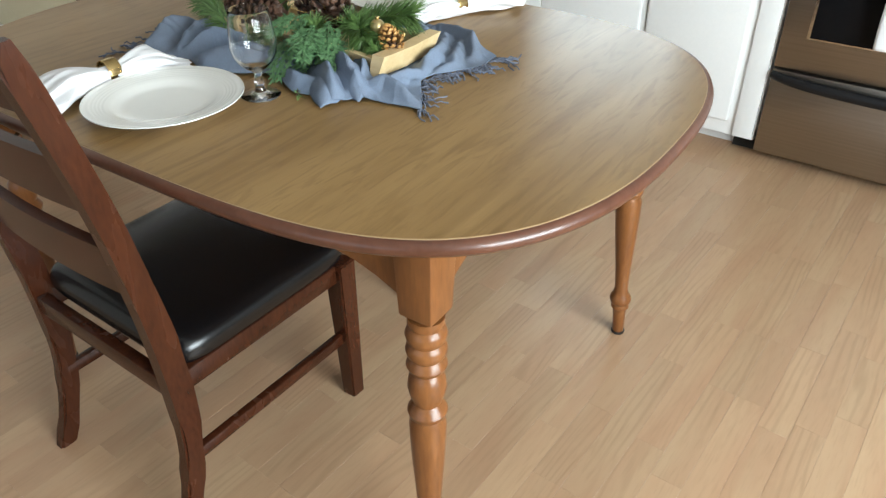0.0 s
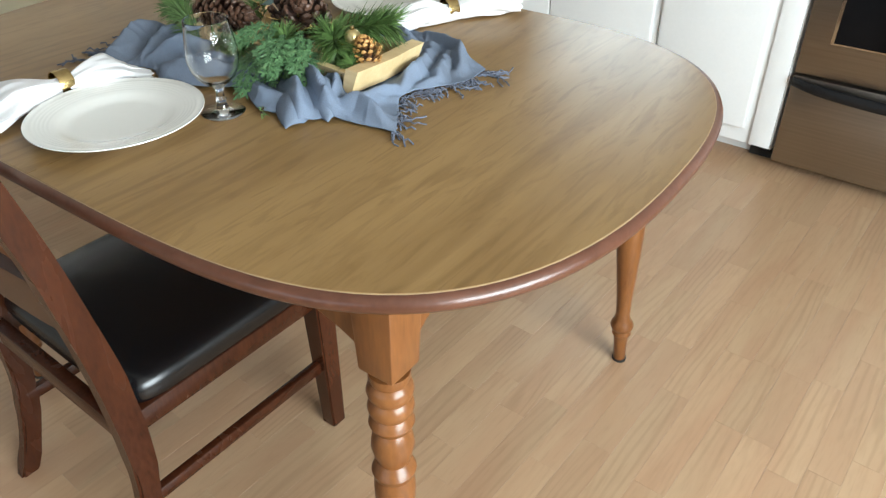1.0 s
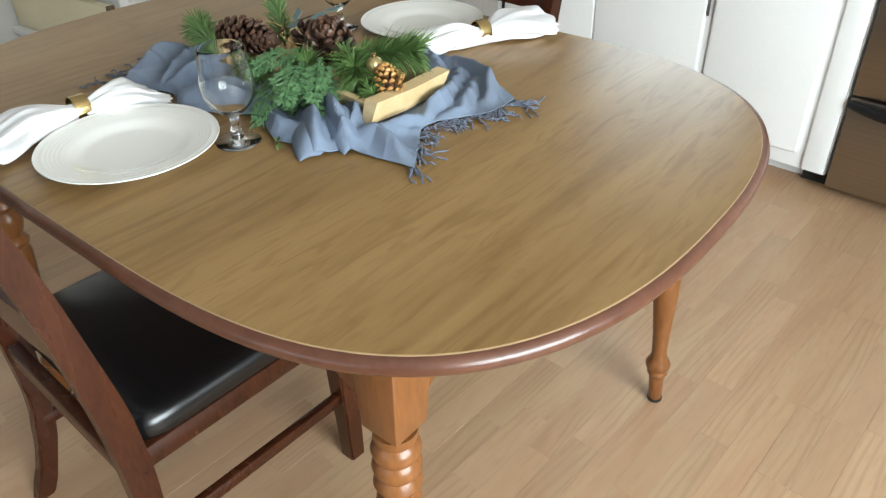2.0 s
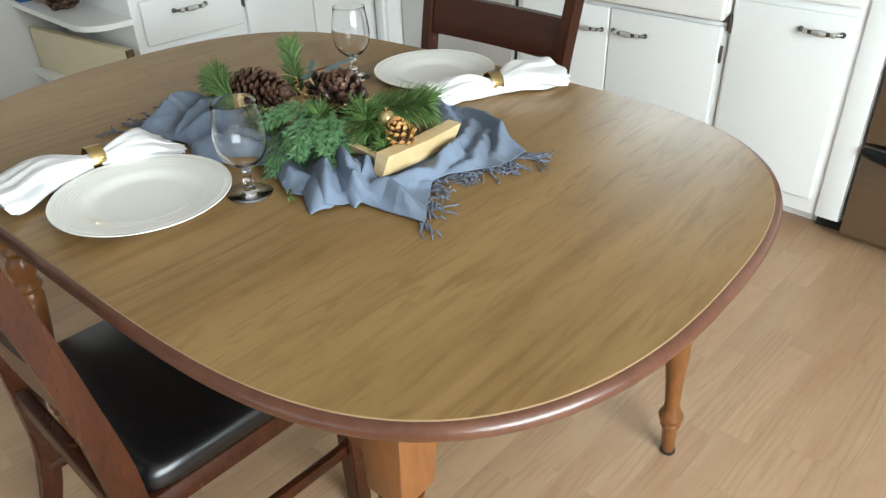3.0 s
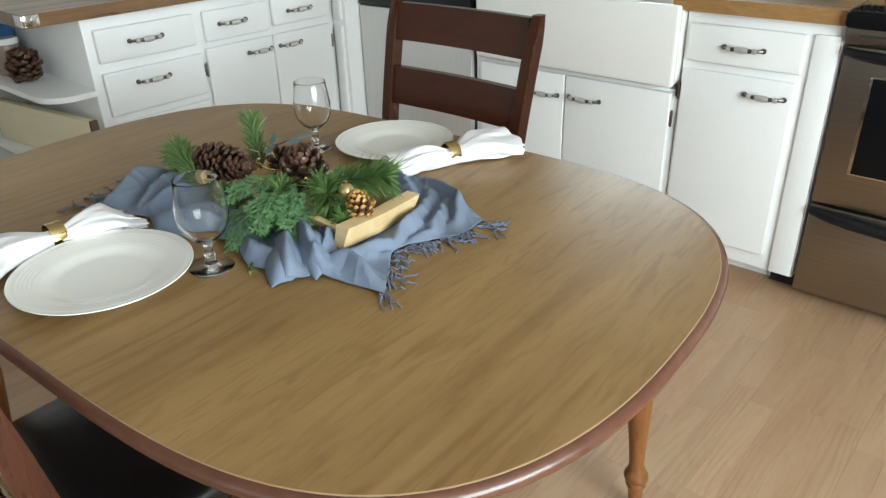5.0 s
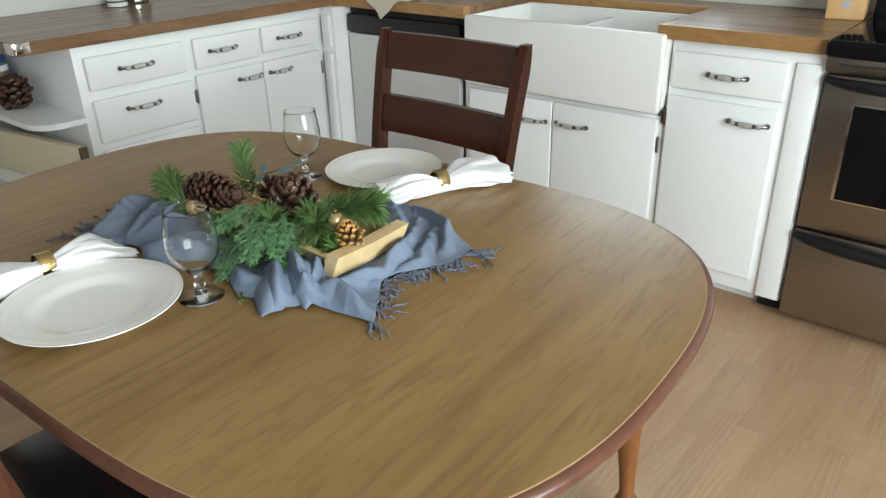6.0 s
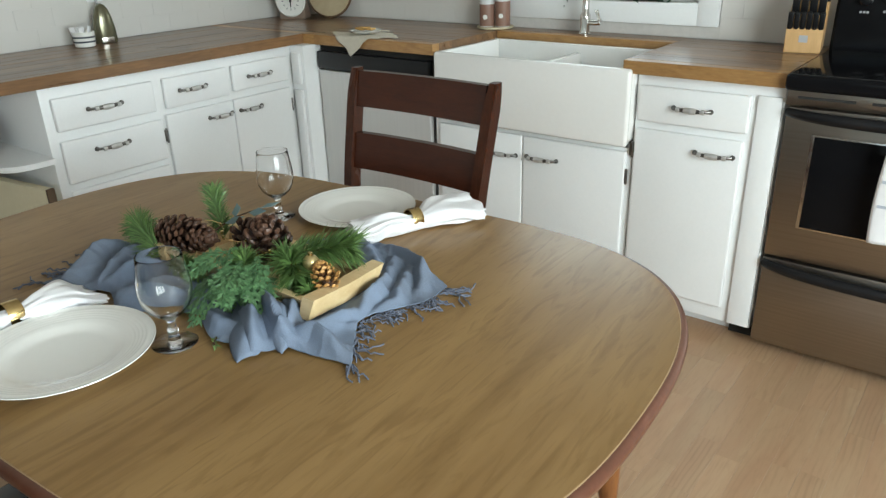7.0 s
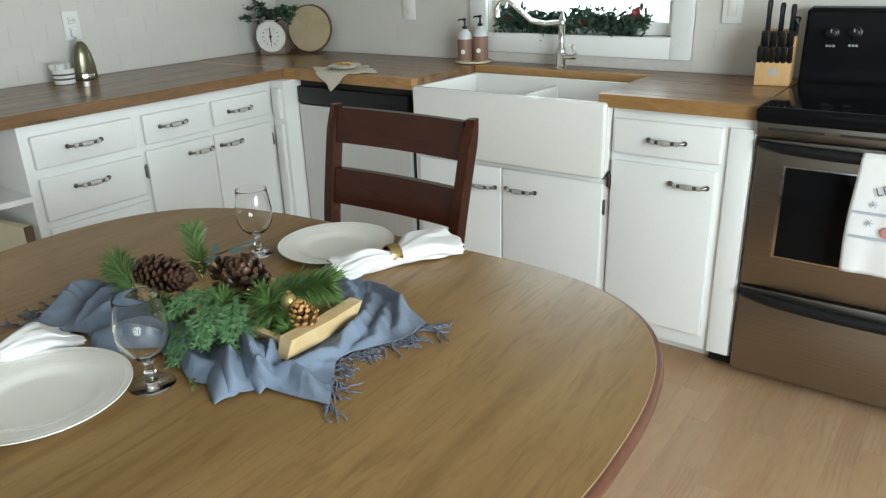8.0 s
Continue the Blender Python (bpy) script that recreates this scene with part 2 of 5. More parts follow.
M_JAR = mat("brown_tin", (0.30, 0.22, 0.17), 0.4, 0.3, scale=30)
M_BISCUIT = mat("biscuit", (0.55, 0.33, 0.10), 0.7, scale=60)
M_STRIPE = mat("charcoal_stripe", (0.05, 0.055, 0.07), 0.5)


def glass_material(name, rough=0.0):
    m = bpy.data.materials.new(name)
    m.use_nodes = True
    n, l = m.node_tree.nodes, m.node_tree.links
    g = n.new("ShaderNodeBsdfGlass")
    g.inputs["IOR"].default_value, g.inputs["Roughness"].default_value = 1.42, rough
    g.inputs["Color"].default_value = (0.998, 1, 1, 1)
    l.new(g.outputs[0], n["Material Output"].inputs[0])
    return m


M_GLASS = glass_material("clear_glass")
glow = bpy.data.materials.new("bright_daylight")
glow.use_nodes = True
gb = glow.node_tree.nodes["Principled BSDF"]
gb.inputs["Base Color"].default_value = (0.8, 0.8, 0.8, 1)
gb.inputs["Emission Color"].default_value = (0.93, 0.97, 1, 1)
gb.inputs["Emission Strength"].default_value = 2.2


# ---- mesh helpers ----
def thing(name, m, label, category, group="", kind=""):
    ob = new(name)
    ob.matrix_world = m
    ob.empty_display_size = 0.05
    return tagged(ob, label, category, group, kind)


def mesh_of(name, bm, material, smooth=True):
    bmesh.ops.recalc_face_normals(bm, faces=bm.faces)
    me = bpy.data.meshes.new(name)
    bm.to_mesh(me)
    bm.free()
    for mm in (material if isinstance(material, (list, tuple)) else [material]):
        me.materials.append(mm)
    if smooth:
        me.shade_smooth()
        me.set_sharp_from_angle(angle=radians(38))
    return me


def part(name, bm, material, parent=None, label="", m=None, smooth=True):
    me = mesh_of(name, bm, material, smooth)
    ob = new(name, me)
    ob.parent = parent
    if m is not None:
        ob.matrix_basis = m
    return tagged(ob, label)


def box(bm, x0, x1, y0, y1, z0, z1, bevel=0.0, seg=2):
    r = bmesh.ops.create_cube(bm, size=1)
    vs = r["verts"]
    for v in vs:
        v.co = Vector((x0 + (v.co.x + 0.5) * (x1 - x0), y0 + (v.co.y + 0.5) * (y1 - y0), z0 + (v.co.z + 0.5) * (z1 - z0)))
    if bevel:
        es = list({e for v in vs for e in v.link_edges})
        bmesh.ops.bevel(bm, geom=es, offset=bevel, segments=seg, affect="EDGES", profile=0.5)
    return bm


def bx(*a, **k):
    return box(bmesh.new(), *a, **k)


def lathe(bm, prof, seg=32, m=None, cap=True):
    """Turn a profile of (radius, height) round z."""
    rings = []
    for r, z in prof:
        rings.append([bm.verts.new((r * math.cos(2 * math.pi * i / seg), r * math.sin(2 * math.pi * i / seg), z)) for i in range(seg)])
    for a, b in zip(rings, rings[1:]):
        for i in range(seg):
            bm.faces.new((a[i], a[(i + 1) % seg], b[(i + 1) % seg], b[i]))
    if cap:
        bm.faces.new(list(reversed(rings[0])))
        bm.faces.new(rings[-1])
    if m is not None:
        bmesh.ops.transform(bm, matrix=m, verts=[v for r in rings for v in r])
    return bm


def tube(bm, pts, rad, seg=8, flat=1.0):
    """Sweep a round section along points; rad is a number or one for each point."""
    pts = [Vector(p) for p in pts]
    rings = []
    up = Vector((0.013, 0.021, 1))
    for i, p in enumerate(pts):
        d = (pts[min(i + 1, len(pts) - 1)] - pts[max(i - 1, 0)]).normalized()
        s = d.cross(up if abs(d.z) < 0.95 else Vector((1, 0.02, 0))).normalized()
        u = s.cross(d).normalized()
        r = rad[i] if isinstance(rad, (list, tuple)) else rad
        rings.append([bm.verts.new(p + s * (r * math.cos(2 * math.pi * k / seg)) + u * (r * flat * math.sin(2 * math.pi * k / seg))) for k in range(seg)])
    for a, b in zip(rings, rings[1:]):
        for k in range(seg):
            bm.faces.new((a[k], a[(k + 1) % seg], b[(k + 1) % seg], b[k]))
    bm.faces.new(list(reversed(rings[0])))
    bm.faces.new(rings[-1])
    return bm


def loft(bm, sections):
    """Skin closed sections that all have the same number of points."""
    rings = [[bm.verts.new(p) for p in s] for s in sections]
    k = len(rings[0])
    for a, b in zip(rings, rings[1:]):
        for i in range(k):
            bm.faces.new((a[i], a[(i + 1) % k], b[(i + 1) % k], b[i]))
    bm.faces.new(list(reversed(rings[0])))
    bm.faces.new(rings[-1])
    return bm


def curve_table(rows, x):
    """A smooth curve through the rows (Catmull-Rom on uneven knots)."""
    n = len(rows)
    slope = []
    for i in range(n):
        a, b = rows[max(i - 1, 0)], rows[min(i + 1, n - 1)]
        slope.append((b[1] - a[1]) / (b[0] - a[0]))
    for i in range(n - 1):
        (a, p), (b, q) = rows[i], rows[i + 1]
        if x <= b or i == n - 2:
            h = b - a
            f = min(1.0, max(0.0, (x - a) / h))
            return (2 * f ** 3 - 3 * f * f + 1) * p + (f ** 3 - 2 * f * f + f) * h * slope[i] + (3 * f * f - 2 * f ** 3) * q + (f ** 3 - f * f) * h * slope[i + 1]


# ---- setting ----
X0, X1, Y0, Y1, ZC = -2.6, 2.6, -2.0, 3.68, 2.4
floor = tagged(part("floor", bx(X0 - 0.1, X1 + 0.1, Y0 - 0.1, Y1 + 0.1, -0.12, -0.004), M_GROOVE), "light oak laminate floor of short printed strips", "floor", kind="structure")
tagged(part("ceiling", bx(X0 - 0.1, X1 + 0.1, Y0 - 0.1, Y1 + 0.1, ZC, ZC + 0.1), M_WALL), "plain pale ceiling", "ceiling", kind="structure")


def wall_with_hole(name, axis, at, out, a0, a1, hole, label):
    """A wall 0.1 m thick in the plane axis = at, from a0 to a1 along the other axis, with a window hole (b0, b1, z0, z1)."""
    bm = bmesh.new()
    lo, hi = min(at, at + out), max(at, at + out)
    b0, b1, z0, z1 = hole
    for p0, p1, q0, q1 in ((a0, b0, 0, ZC), (b1, a1, 0, ZC), (b0, b1, 0, z0), (b0, b1, z1, ZC)):
        if axis == "y":
            box(bm, p0, p1, lo, hi, q0, q1)
        else:
            box(bm, lo, hi, p0, p1, q0, q1)
    return tagged(part(name, bm, M_WALL), label, "wall", kind="structure")


wall_north = wall_with_hole("wall_north", "y", Y1, 0.12, X0 - 0.1, X1 + 0.1, (-1.235, -0.405, 1.035, 1.60), "white kitchen wall with a tiled splashback and window")
# unseen wall; its wide opening is added for the fill light
wall_south = wall_with_hole("wall_south", "y", Y0, -0.12, X0 - 0.1, X1 + 0.1, (-1.1, 1.5, 0.75, 2.15), "plain beige wall, unseen, with an added wide opening for fill light")
wall_east = wall_with_hole("wall_east", "x", X1, 0.12, Y0, Y1, (0.05, 1.85, 0.7, 2.1), "plain beige wall with a window")
wall_west = tagged(part("wall_west", bx(X0 - 0.12, X0, Y0, Y1, 0, ZC), M_WALL), "white kitchen wall with a tiled splashback", "wall", kind="structure")
tagged(part("backdrop", bx(-3.0, 1.5, 5.4, 5.45, -0.5, 4.0), glow), "overexposed daylight outside the window", "backdrop", kind="structure")

window_1 = thing("window_1", pose(-0.82, Y1, 0), "white painted sash window over the sink", "window", kind="structure")
for nm, a in (("trim", (-0.5, -0.415, -0.022, -0.0015, 0.955, 1.68)), ("trim", (0.415, 0.495, -0.022, -0.0015, 0.955, 1.68)),
              ("trim", (-0.415, 0.415, -0.022, -0.0015, 0.955, 1.035)), ("trim", (-0.415, 0.415, -0.022, -0.0015, 1.60, 1.68))):
    part(nm, bx(*a, bevel=0.003), M_CAB, window_1)
for a in ((-0.4148, -0.375, 0.05, 0.09, 1.036, 1.599), (0.375, 0.4148, 0.05, 0.09, 1.036, 1.599), (-0.374, 0.374, 0.05, 0.09, 1.036, 1.085), (-0.374, 0.374, 0.05, 0.09, 1.555, 1.599), (-0.374, 0.374, 0.052, 0.088, 1.30, 1.335)):
    part("window_frame", bx(*a, bevel=0.004), M_CAB, window_1)
pane = part("pane", bx(-0.374, 0.374, 0.068, 0.072, 1.086, 1.554), M_GLASS, window_1)
pane.visible_shadow = False


# ---- furniture: table ----
table = thing("dining_table", pose(-0.4083, 1.5404, 0, 0, 0, 3.01), "oval dining table with wood laminate top and turned legs", "table")
AX, BY, NX, NY, TOP = 0.7325, 0.501, 4.28, 2.5, 0.755


def oval(t, a, b):
    c, s = math.cos(t), math.sin(t)
    return a * math.copysign(abs(c) ** (2 / NX), c), b * math.copysign(abs(s) ** (2 / NY), s)


def even_oval(a, b, count):
    raw = [oval(2 * math.pi * i / 4000, a, b) for i in range(4001)]
    acc = [0.0]
    for p, q in zip(raw, raw[1:]):
        acc.append(acc[-1] + math.dist(p, q))
    out, j = [], 0
    for k in range(count):
        want = acc[-1] * k / count
        while acc[j + 1] < want:
            j += 1
        out.append(raw[j])
    return out


def ring_sweep(bm, prof, count=160):
    """Sweep (inset, height) pairs round the table's outline."""
    rings = []
    for inset, z in prof:
        rings.append([bm.verts.new((x, y, z)) for x, y in even_oval(AX - inset, BY - inset, count)])
    for a, b in zip(rings, rings[1:] + rings[:1]):
        for i in range(count):
            bm.faces.new((a[i], a[(i + 1) % count], b[(i + 1) % count], b[i]))
    return bm


rim_prof = [(0.012, TOP - 0.0012), (0.008, TOP - 0.0016), (0.0025, TOP - 0.005), (0.0, TOP - 0.011), (0.001, TOP - 0.017), (0.005, TOP - 0.0225), (0.010, TOP - 0.025), (0.05, TOP - 0.025), (0.05, TOP - 0.012), (0.012, TOP - 0.012)]
part("edge_band", ring_sweep(bmesh.new(), rim_prof), M_RIM, table, "reddish brown rounded wooden edge")
part("edge_wear", ring_sweep(bmesh.new(), [(0.0119, TOP - 0.006), (0.0119, TOP - 0.0004), (0.0108, TOP - 0.0008), (0.0108, TOP - 0.006)]), M_WEAR, table, "pale worn line between top and edge")
for side in (-1, 1):
    bm = bmesh.new()
    pts = [p for p in even_oval(AX - 0.0121, BY - 0.0121, 240)]
    half = [p for p in pts if p[0] * side > 0.0009]
    half.sort(key=lambda p: math.atan2(p[1], p[0] * side))
    yb = BY - 0.0122
    half = [(0.0005 * side, -yb)] + half + [(0.0005 * side, yb)]
    lo = [bm.verts.new((x, y, TOP - 0.02)) for x, y in half]
    hi = [bm.verts.new((x, y, TOP)) for x, y in half]
    bm.faces.new(hi)
    bm.faces.new(list(reversed(lo)))
    for i in range(len(half)):
        j = (i + 1) % len(half)
        bm.faces.new((lo[i], lo[j], hi[j], hi[i]))
    part("tabletop", bm, M_TABLE, table, "brown wood-grain laminate half of the top")

LEGP = [(0, 0.013), (0.008, 0.016), (0.06, 0.0175), (0.083, 0.02), (0.088, 0.025), (0.098, 0.0225), (0.104, 0.028), (0.114, 0.03), (0.124, 0.026), (0.132, 0.02), (0.15, 0.0178), (0.2, 0.02), (0.26, 0.0245),
        (0.32, 0.029), (0.37, 0.032), (0.40, 0.0325), (0.413, 0.028), (0.419, 0.0325), (0.427, 0.034), (0.435, 0.0305), (0.442, 0.026), (0.455, 0.03), (0.472, 0.033), (0.488, 0.031), (0.499, 0.0255),
        (0.505, 0.031), (0.513, 0.034), (0.521, 0.0315), (0.526, 0.029), (0.532, 0.0325), (0.54, 0.0342), (0.548, 0.0325), (0.553, 0.0295), (0.559, 0.0325), (0.567, 0.0342), (0.575, 0.032), (0.58, 0.0285), (0.587, 0.031), (0.596, 0.031)]
for sx, sy in ((1, -1), (1, 1), (-1, -1), (-1, 1)):
    bm = lathe(bmesh.new(), [((r if z < 0.405 else 0.0318 + (r - 0.0318) * 1.35) * 0.88, z) for z, r in LEGP], 32)
    blk = bx(-0.032, 0.032, -0.032, 0.032, 0.602, 0.729, bevel=0.004)
    for v in blk.verts:
        if v.co.z < 0.615:
            v.co.x *= 0.86
            v.co.y *= 0.86
    tmp = bpy.data.meshes.new("block")
    blk.to_mesh(tmp)
    blk.free()
    bm.from_mesh(tmp)
    bpy.data.meshes.remove(tmp)
    for v in bm.verts:
        f = (0.66 - v.co.z) / 0.66
        v.co.x += 0.021 * f * sx
        v.co.y += 0.044 * f * sy
    leg = part("leg", bm, M_LEG, table, "turned maple leg with rings", pose(0.526 * sx, 0.372 * sy, 0))
    part("foot_glide", lathe(bmesh.new(), [(0.0145, -0.0005), (0.0165, 0.003), (0.0165, 0.007), (0.013, 0.0075)], 20, pose(0.021 * sx, 0.044 * sy, 0)), M_DARK, leg)


def apron(length, z1=0.729, z0=0.655, th=0.02):
    """A rail with an arched lower edge that deepens to the legs."""
    bm = bmesh.new()
    secs = []
    for i in range(25):
        u = -1 + 2 * i / 24
        low = z0 - 0.038 * max(0, (abs(u) - 0.72) / 0.28) ** 2
        x = u * length / 2
        secs.append([(x, -th / 2, low), (x, th / 2, low), (x, th / 2, z1), (x, -th / 2, z1)])
    return loft(bm, secs)


for sy in (-1, 1):
    part("apron", apron(0.985), M_LEG, table, "", pose(0, 0.374 * sy, 0))
for sx in (-1, 1):
    part("apron", apron(0.678), M_LEG, table, "", pose(0.528 * sx, 0, 0, 0, 0, 90))


# ---- chairs ----
POST = [(0.0, -0.262), (0.086, -0.231), (0.18, -0.21), (0.25, -0.201), (0.35, -0.198), (0.42, -0.199), (0.5, -0.205), (0.61, -0.218), (0.72, -0.233), (0.85, -0.258), (1.0, -0.29)]


CHAIR_SIZE = Matrix.Diagonal((1.07, 1.07, 0.985, 1))


def chair(m, wood, slat_wood, label):
    c = thing("dining_chair", m, label, "chair", "chairs at the table")
    py = lambda z: curve_table(POST, z)
    for s in (-1, 1):
        secs = []
        for i in range(31):
            z = i / 30 * 0.995
            x = s * (0.188 + 0.022 * max(0, z - 0.42) / 0.58)
            w, d = 0.0128, 0.0175 + 0.004 * math.exp(-((z - 0.42) / 0.16) ** 2)
            if z > 0.98:
                w, d = w * 0.8, d * 0.8
            y = py(z)
            secs.append([(x - w, y - d, z), (x + w, y - d, z), (x + w, y + d, z), (x - w, y + d, z)])
        bm = loft(bmesh.new(), secs)
        bmesh.ops.bevel(bm, geom=[e for e in bm.edges if abs(e.verts[0].co.z - e.verts[1].co.z) > 0.01], offset=0.004, segments=2, affect="EDGES")
        part("back_post", bm, wood, c)
        secs = [[(s * 0.185 + a * w, 0.185 + b * w, z) for a, b in ((-1, -1), (1, -1), (1, 1), (-1, 1))] for z, w in ((0, 0.0165), (0.2, 0.0195), (0.3815, 0.022))]
        bm = loft(bmesh.new(), secs)
        bmesh.ops.bevel(bm, geom=list(bm.edges), offset=0.003, segments=2, affect="EDGES")
        part("front_leg", bm, wood, c)
        part("side_rail", bx(s * 0.185 - 0.011, s * 0.185 + 0.011, -0.185, 0.165, 0.340, 0.3815, bevel=0.003), wood, c)
        part("side_stretcher", bx(s * 0.183 - 0.008, s * 0.183 + 0.008, -0.215, 0.168, 0.165, 0.192, bevel=0.003), wood, c)
    part("front_rail", bx(-0.163, 0.163, 0.174, 0.196, 0.340, 0.3815, bevel=0.003), wood, c)
    part("rear_rail", bx(-0.174, 0.174, -0.216, -0.194, 0.340, 0.3815, bevel=0.003), wood, c)
    for z0, z1, nm in ((0.895, 0.988, "top_rail"), (0.730, 0.826, "back_slat"), (0.565, 0.661, "back_slat")):
        bm = bmesh.new()
        secs = []
        hw = 0.188 + 0.022 * (z0 - 0.42) / 0.58 - 0.0125
        for i in range(17):
            u = -1 + 2 * i / 16
            bow = -0.011 * (1 - u * u)
            arch = 0.0
            y0, y1 = py(z0) + bow, py(z1) + bow
            secs.append([(u * hw, y0 - 0.009, z0 + arch), (u * hw, y0 + 0.009, z0 + arch), (u * hw, y1 + 0.009, z1 + arch), (u * hw, y1 - 0.009, z1 + arch)])
        bm = loft(bm, secs)
        part(nm, bm, slat_wood, c)
    bm = bmesh.new()
    secs = []
    for z, inset in ((0.3822, 0.006), (0.386, 0.002), (0.394, 0.0), (0.406, 0.0), (0.417, 0.003), (0.426, 0.009), (0.4305, 0.018), (0.434, 0.032), (0.4365, 0.06), (0.438, 0.10), (0.439, 0.15), (0.4393, 0.19)):
        hx, hy = 0.199 - inset, 0.2 - inset
        secs.append([(hx * math.copysign(abs(math.cos(t)) ** 0.22, math.cos(t)), 0.011 + hy * math.copysign(abs(math.sin(t)) ** 0.22, math.sin(t)), z) for t in [2 * math.pi * (i + 0.5) / 72 for i in range(72)]])
    loft(bm, secs)
    part("seat", bm, M_LEATHER, c, "padded black leather seat")
    return c


chair(pose(-0.484, 1.227, 0, 0, 0, 1.2) @ Matrix.Diagonal((1.10, 1.07, 0.985, 1)), M_CHAIR, M_CHAIR2, "reddish cherry chair with black leather seat, pushed in")
chair(pose(-0.607, 1.975, 0, 0, 0, 180) @ CHAIR_SIZE, M_CHAIR, M_CHAIR2, "dark cherry ladder-back chair pushed in before the sink")


# ---- cabinets ----
def pull(parent, m, length=0.115):
    """A bar pull with round ends; its back lies in the plane z = 0, its length along x."""
    bm = bmesh.new()
    for s in (-1, 1):
        lathe(bm, [(0.0001, 0.012), (0.006, 0.0115), (0.0085, 0.008), (0.0085, 0.004), (0.006, 0.0005)], 14, pose(s * length / 2, 0, 0))
    pts = [(length / 2 * u, 0, 0.012 + 0.014 * (1 - u ** 4)) for u in [i / 12 - 1 for i in range(25)]]
    rad = [0.0048 + 0.0034 * max(0, math.cos(u * math.pi * 0.75)) for u in [i / 12 - 1 for i in range(25)]]
    tube(bm, pts, rad, 10, 0.7)
    h = part("handle", bm, M_PEWTER, parent, "aged pewter pull")
    h.matrix_basis = m
    bm = bmesh.new()
    for s in (-0.33, 0.33):
        tube(bm, [(length * s - 0.006, 0, 0.0245), (length * s, 0, 0.0252), (length * s + 0.006, 0, 0.0245)], [0.0078, 0.0086, 0.0078], 12, 0.8)
    tube(bm, [(-0.02, 0, 0.0258), (-0.010, 0, 0.0268), (0, 0, 0.0272), (0.010, 0, 0.0268), (0.02, 0, 0.0258)], [0.0086, 0.0100, 0.0106, 0.0100, 0.0086], 12, 0.7)
    hb = part("handle", bm, M_NICKEL, parent, "bright nickel collar of the pull")
    hb.matrix_basis = m


def front(name, parent, a0, a1, z0, z1, axis, at, handle=None, hl=0.115, th=0.019):
    """A lipped slab front; axis 'y': faces -y in the plane y = at; axis 'x': faces +x. handle: (along, z)."""
    if axis == "y":
        ob = part(name, bx(a0, a1, at - th, at - 0.0005, z0, z1, bevel=0.006, seg=3), M_CAB, parent)
        if handle:
            pull(ob, Matrix.Translation((handle[0], at - th, handle[1])) @ Matrix.Rotation(radians(90), 4, "X"), hl)
    else:
        ob = part(name, bx(at + 0.0005, at + th, a0, a1, z0, z1, bevel=0.006, seg=3), M_CAB, parent)
        if handle:
            pull(ob, Matrix.Translation((at + th, handle[0], handle[1])) @ Matrix.Rotation(radians(90), 4, "Z") @ Matrix.Rotation(radians(90), 4, "X"), hl)
    return ob


def hinge(parent, x, y, z, axis):
    bm = bmesh.new()
    lathe(bm, [(0.0035, -0.028), (0.0045, -0.024), (0.0045, 0.024), (0.0035, 0.028)], 8, pose(x, y, z))
    if axis == "y":
        box(bm, x - 0.011, x, y - 0.0005, y + 0.006, z - 0.022, z + 0.022)
    else:
        box(bm, x - 0.006, x + 0.0005, y - 0.011, y, z - 0.022, z + 0.022)
    part("hinge", bm, M_PEWTER, parent, "dark pewter hinge")


ID = Matrix.Identity(4)
FX, FY = -1.975, 3.14
west = thing("base_cabinet", ID, "white painted drawer cabinet with pewter pulls under wooden worktop", "cabinet", "base cabinets")
part("body", bx(X0 + 0.002, FX, 1.935, 3.04, 0.09, 0.866, bevel=0.003), M_CAB, west)
part("plinth", bx(X0 + 0.002, FX - 0.07, 1.945, 3.04, 0, 0.0895), M_CAB, west)
front("drawer_front", west, 1.966, 2.345, 0.712, 0.826, "x", FX, (2.145, 0.773), 0.125)
front("drawer_front", west, 1.966, 2.36, 0.525, 0.678, "x", FX, (2.145, 0.63), 0.125)
front("drawer_front", west, 1.966, 2.36, 0.33, 0.50, "x", FX, (2.145, 0.42), 0.125)
front("drawer_front", west, 1.966, 2.36, 0.12, 0.305, "x", FX, (2.145, 0.22), 0.125)
front("drawer_front", west, 2.387, 2.682, 0.712, 0.826, "x", FX, (2.51, 0.773), 0.12)
front("drawer_front", west, 2.705, 3.005, 0.722, 0.826, "x", FX, (2.84, 0.773), 0.12)
front("door", west, 2.378, 2.69, 0.12, 0.69, "x", FX, (2.62, 0.642), 0.11)
front("door", west, 2.694, 3.005, 0.12, 0.69, "x", FX, (2.775, 0.642), 0.11)
hinge(west, FX + 0.012, 2.372, 0.612, "x")
hinge(west, FX + 0.012, 3.011, 0.612, "x")

corner = thing("corner_filler", ID, "narrow white corner cabinet panel beside the dishwasher", "cabinet", "base cabinets")
part("body", bx(X0 + 0.002, -1.895, 3.042, Y1 - 0.002, 0.0, 0.866, bevel=0.003), M_CAB, corner)
front("panel", corner, -1.96, -1.91, 0.12, 0.675, "y", 3.042)
front("panel", corner, -1.96, -1.91, 0.70, 0.835, "y", 3.042)

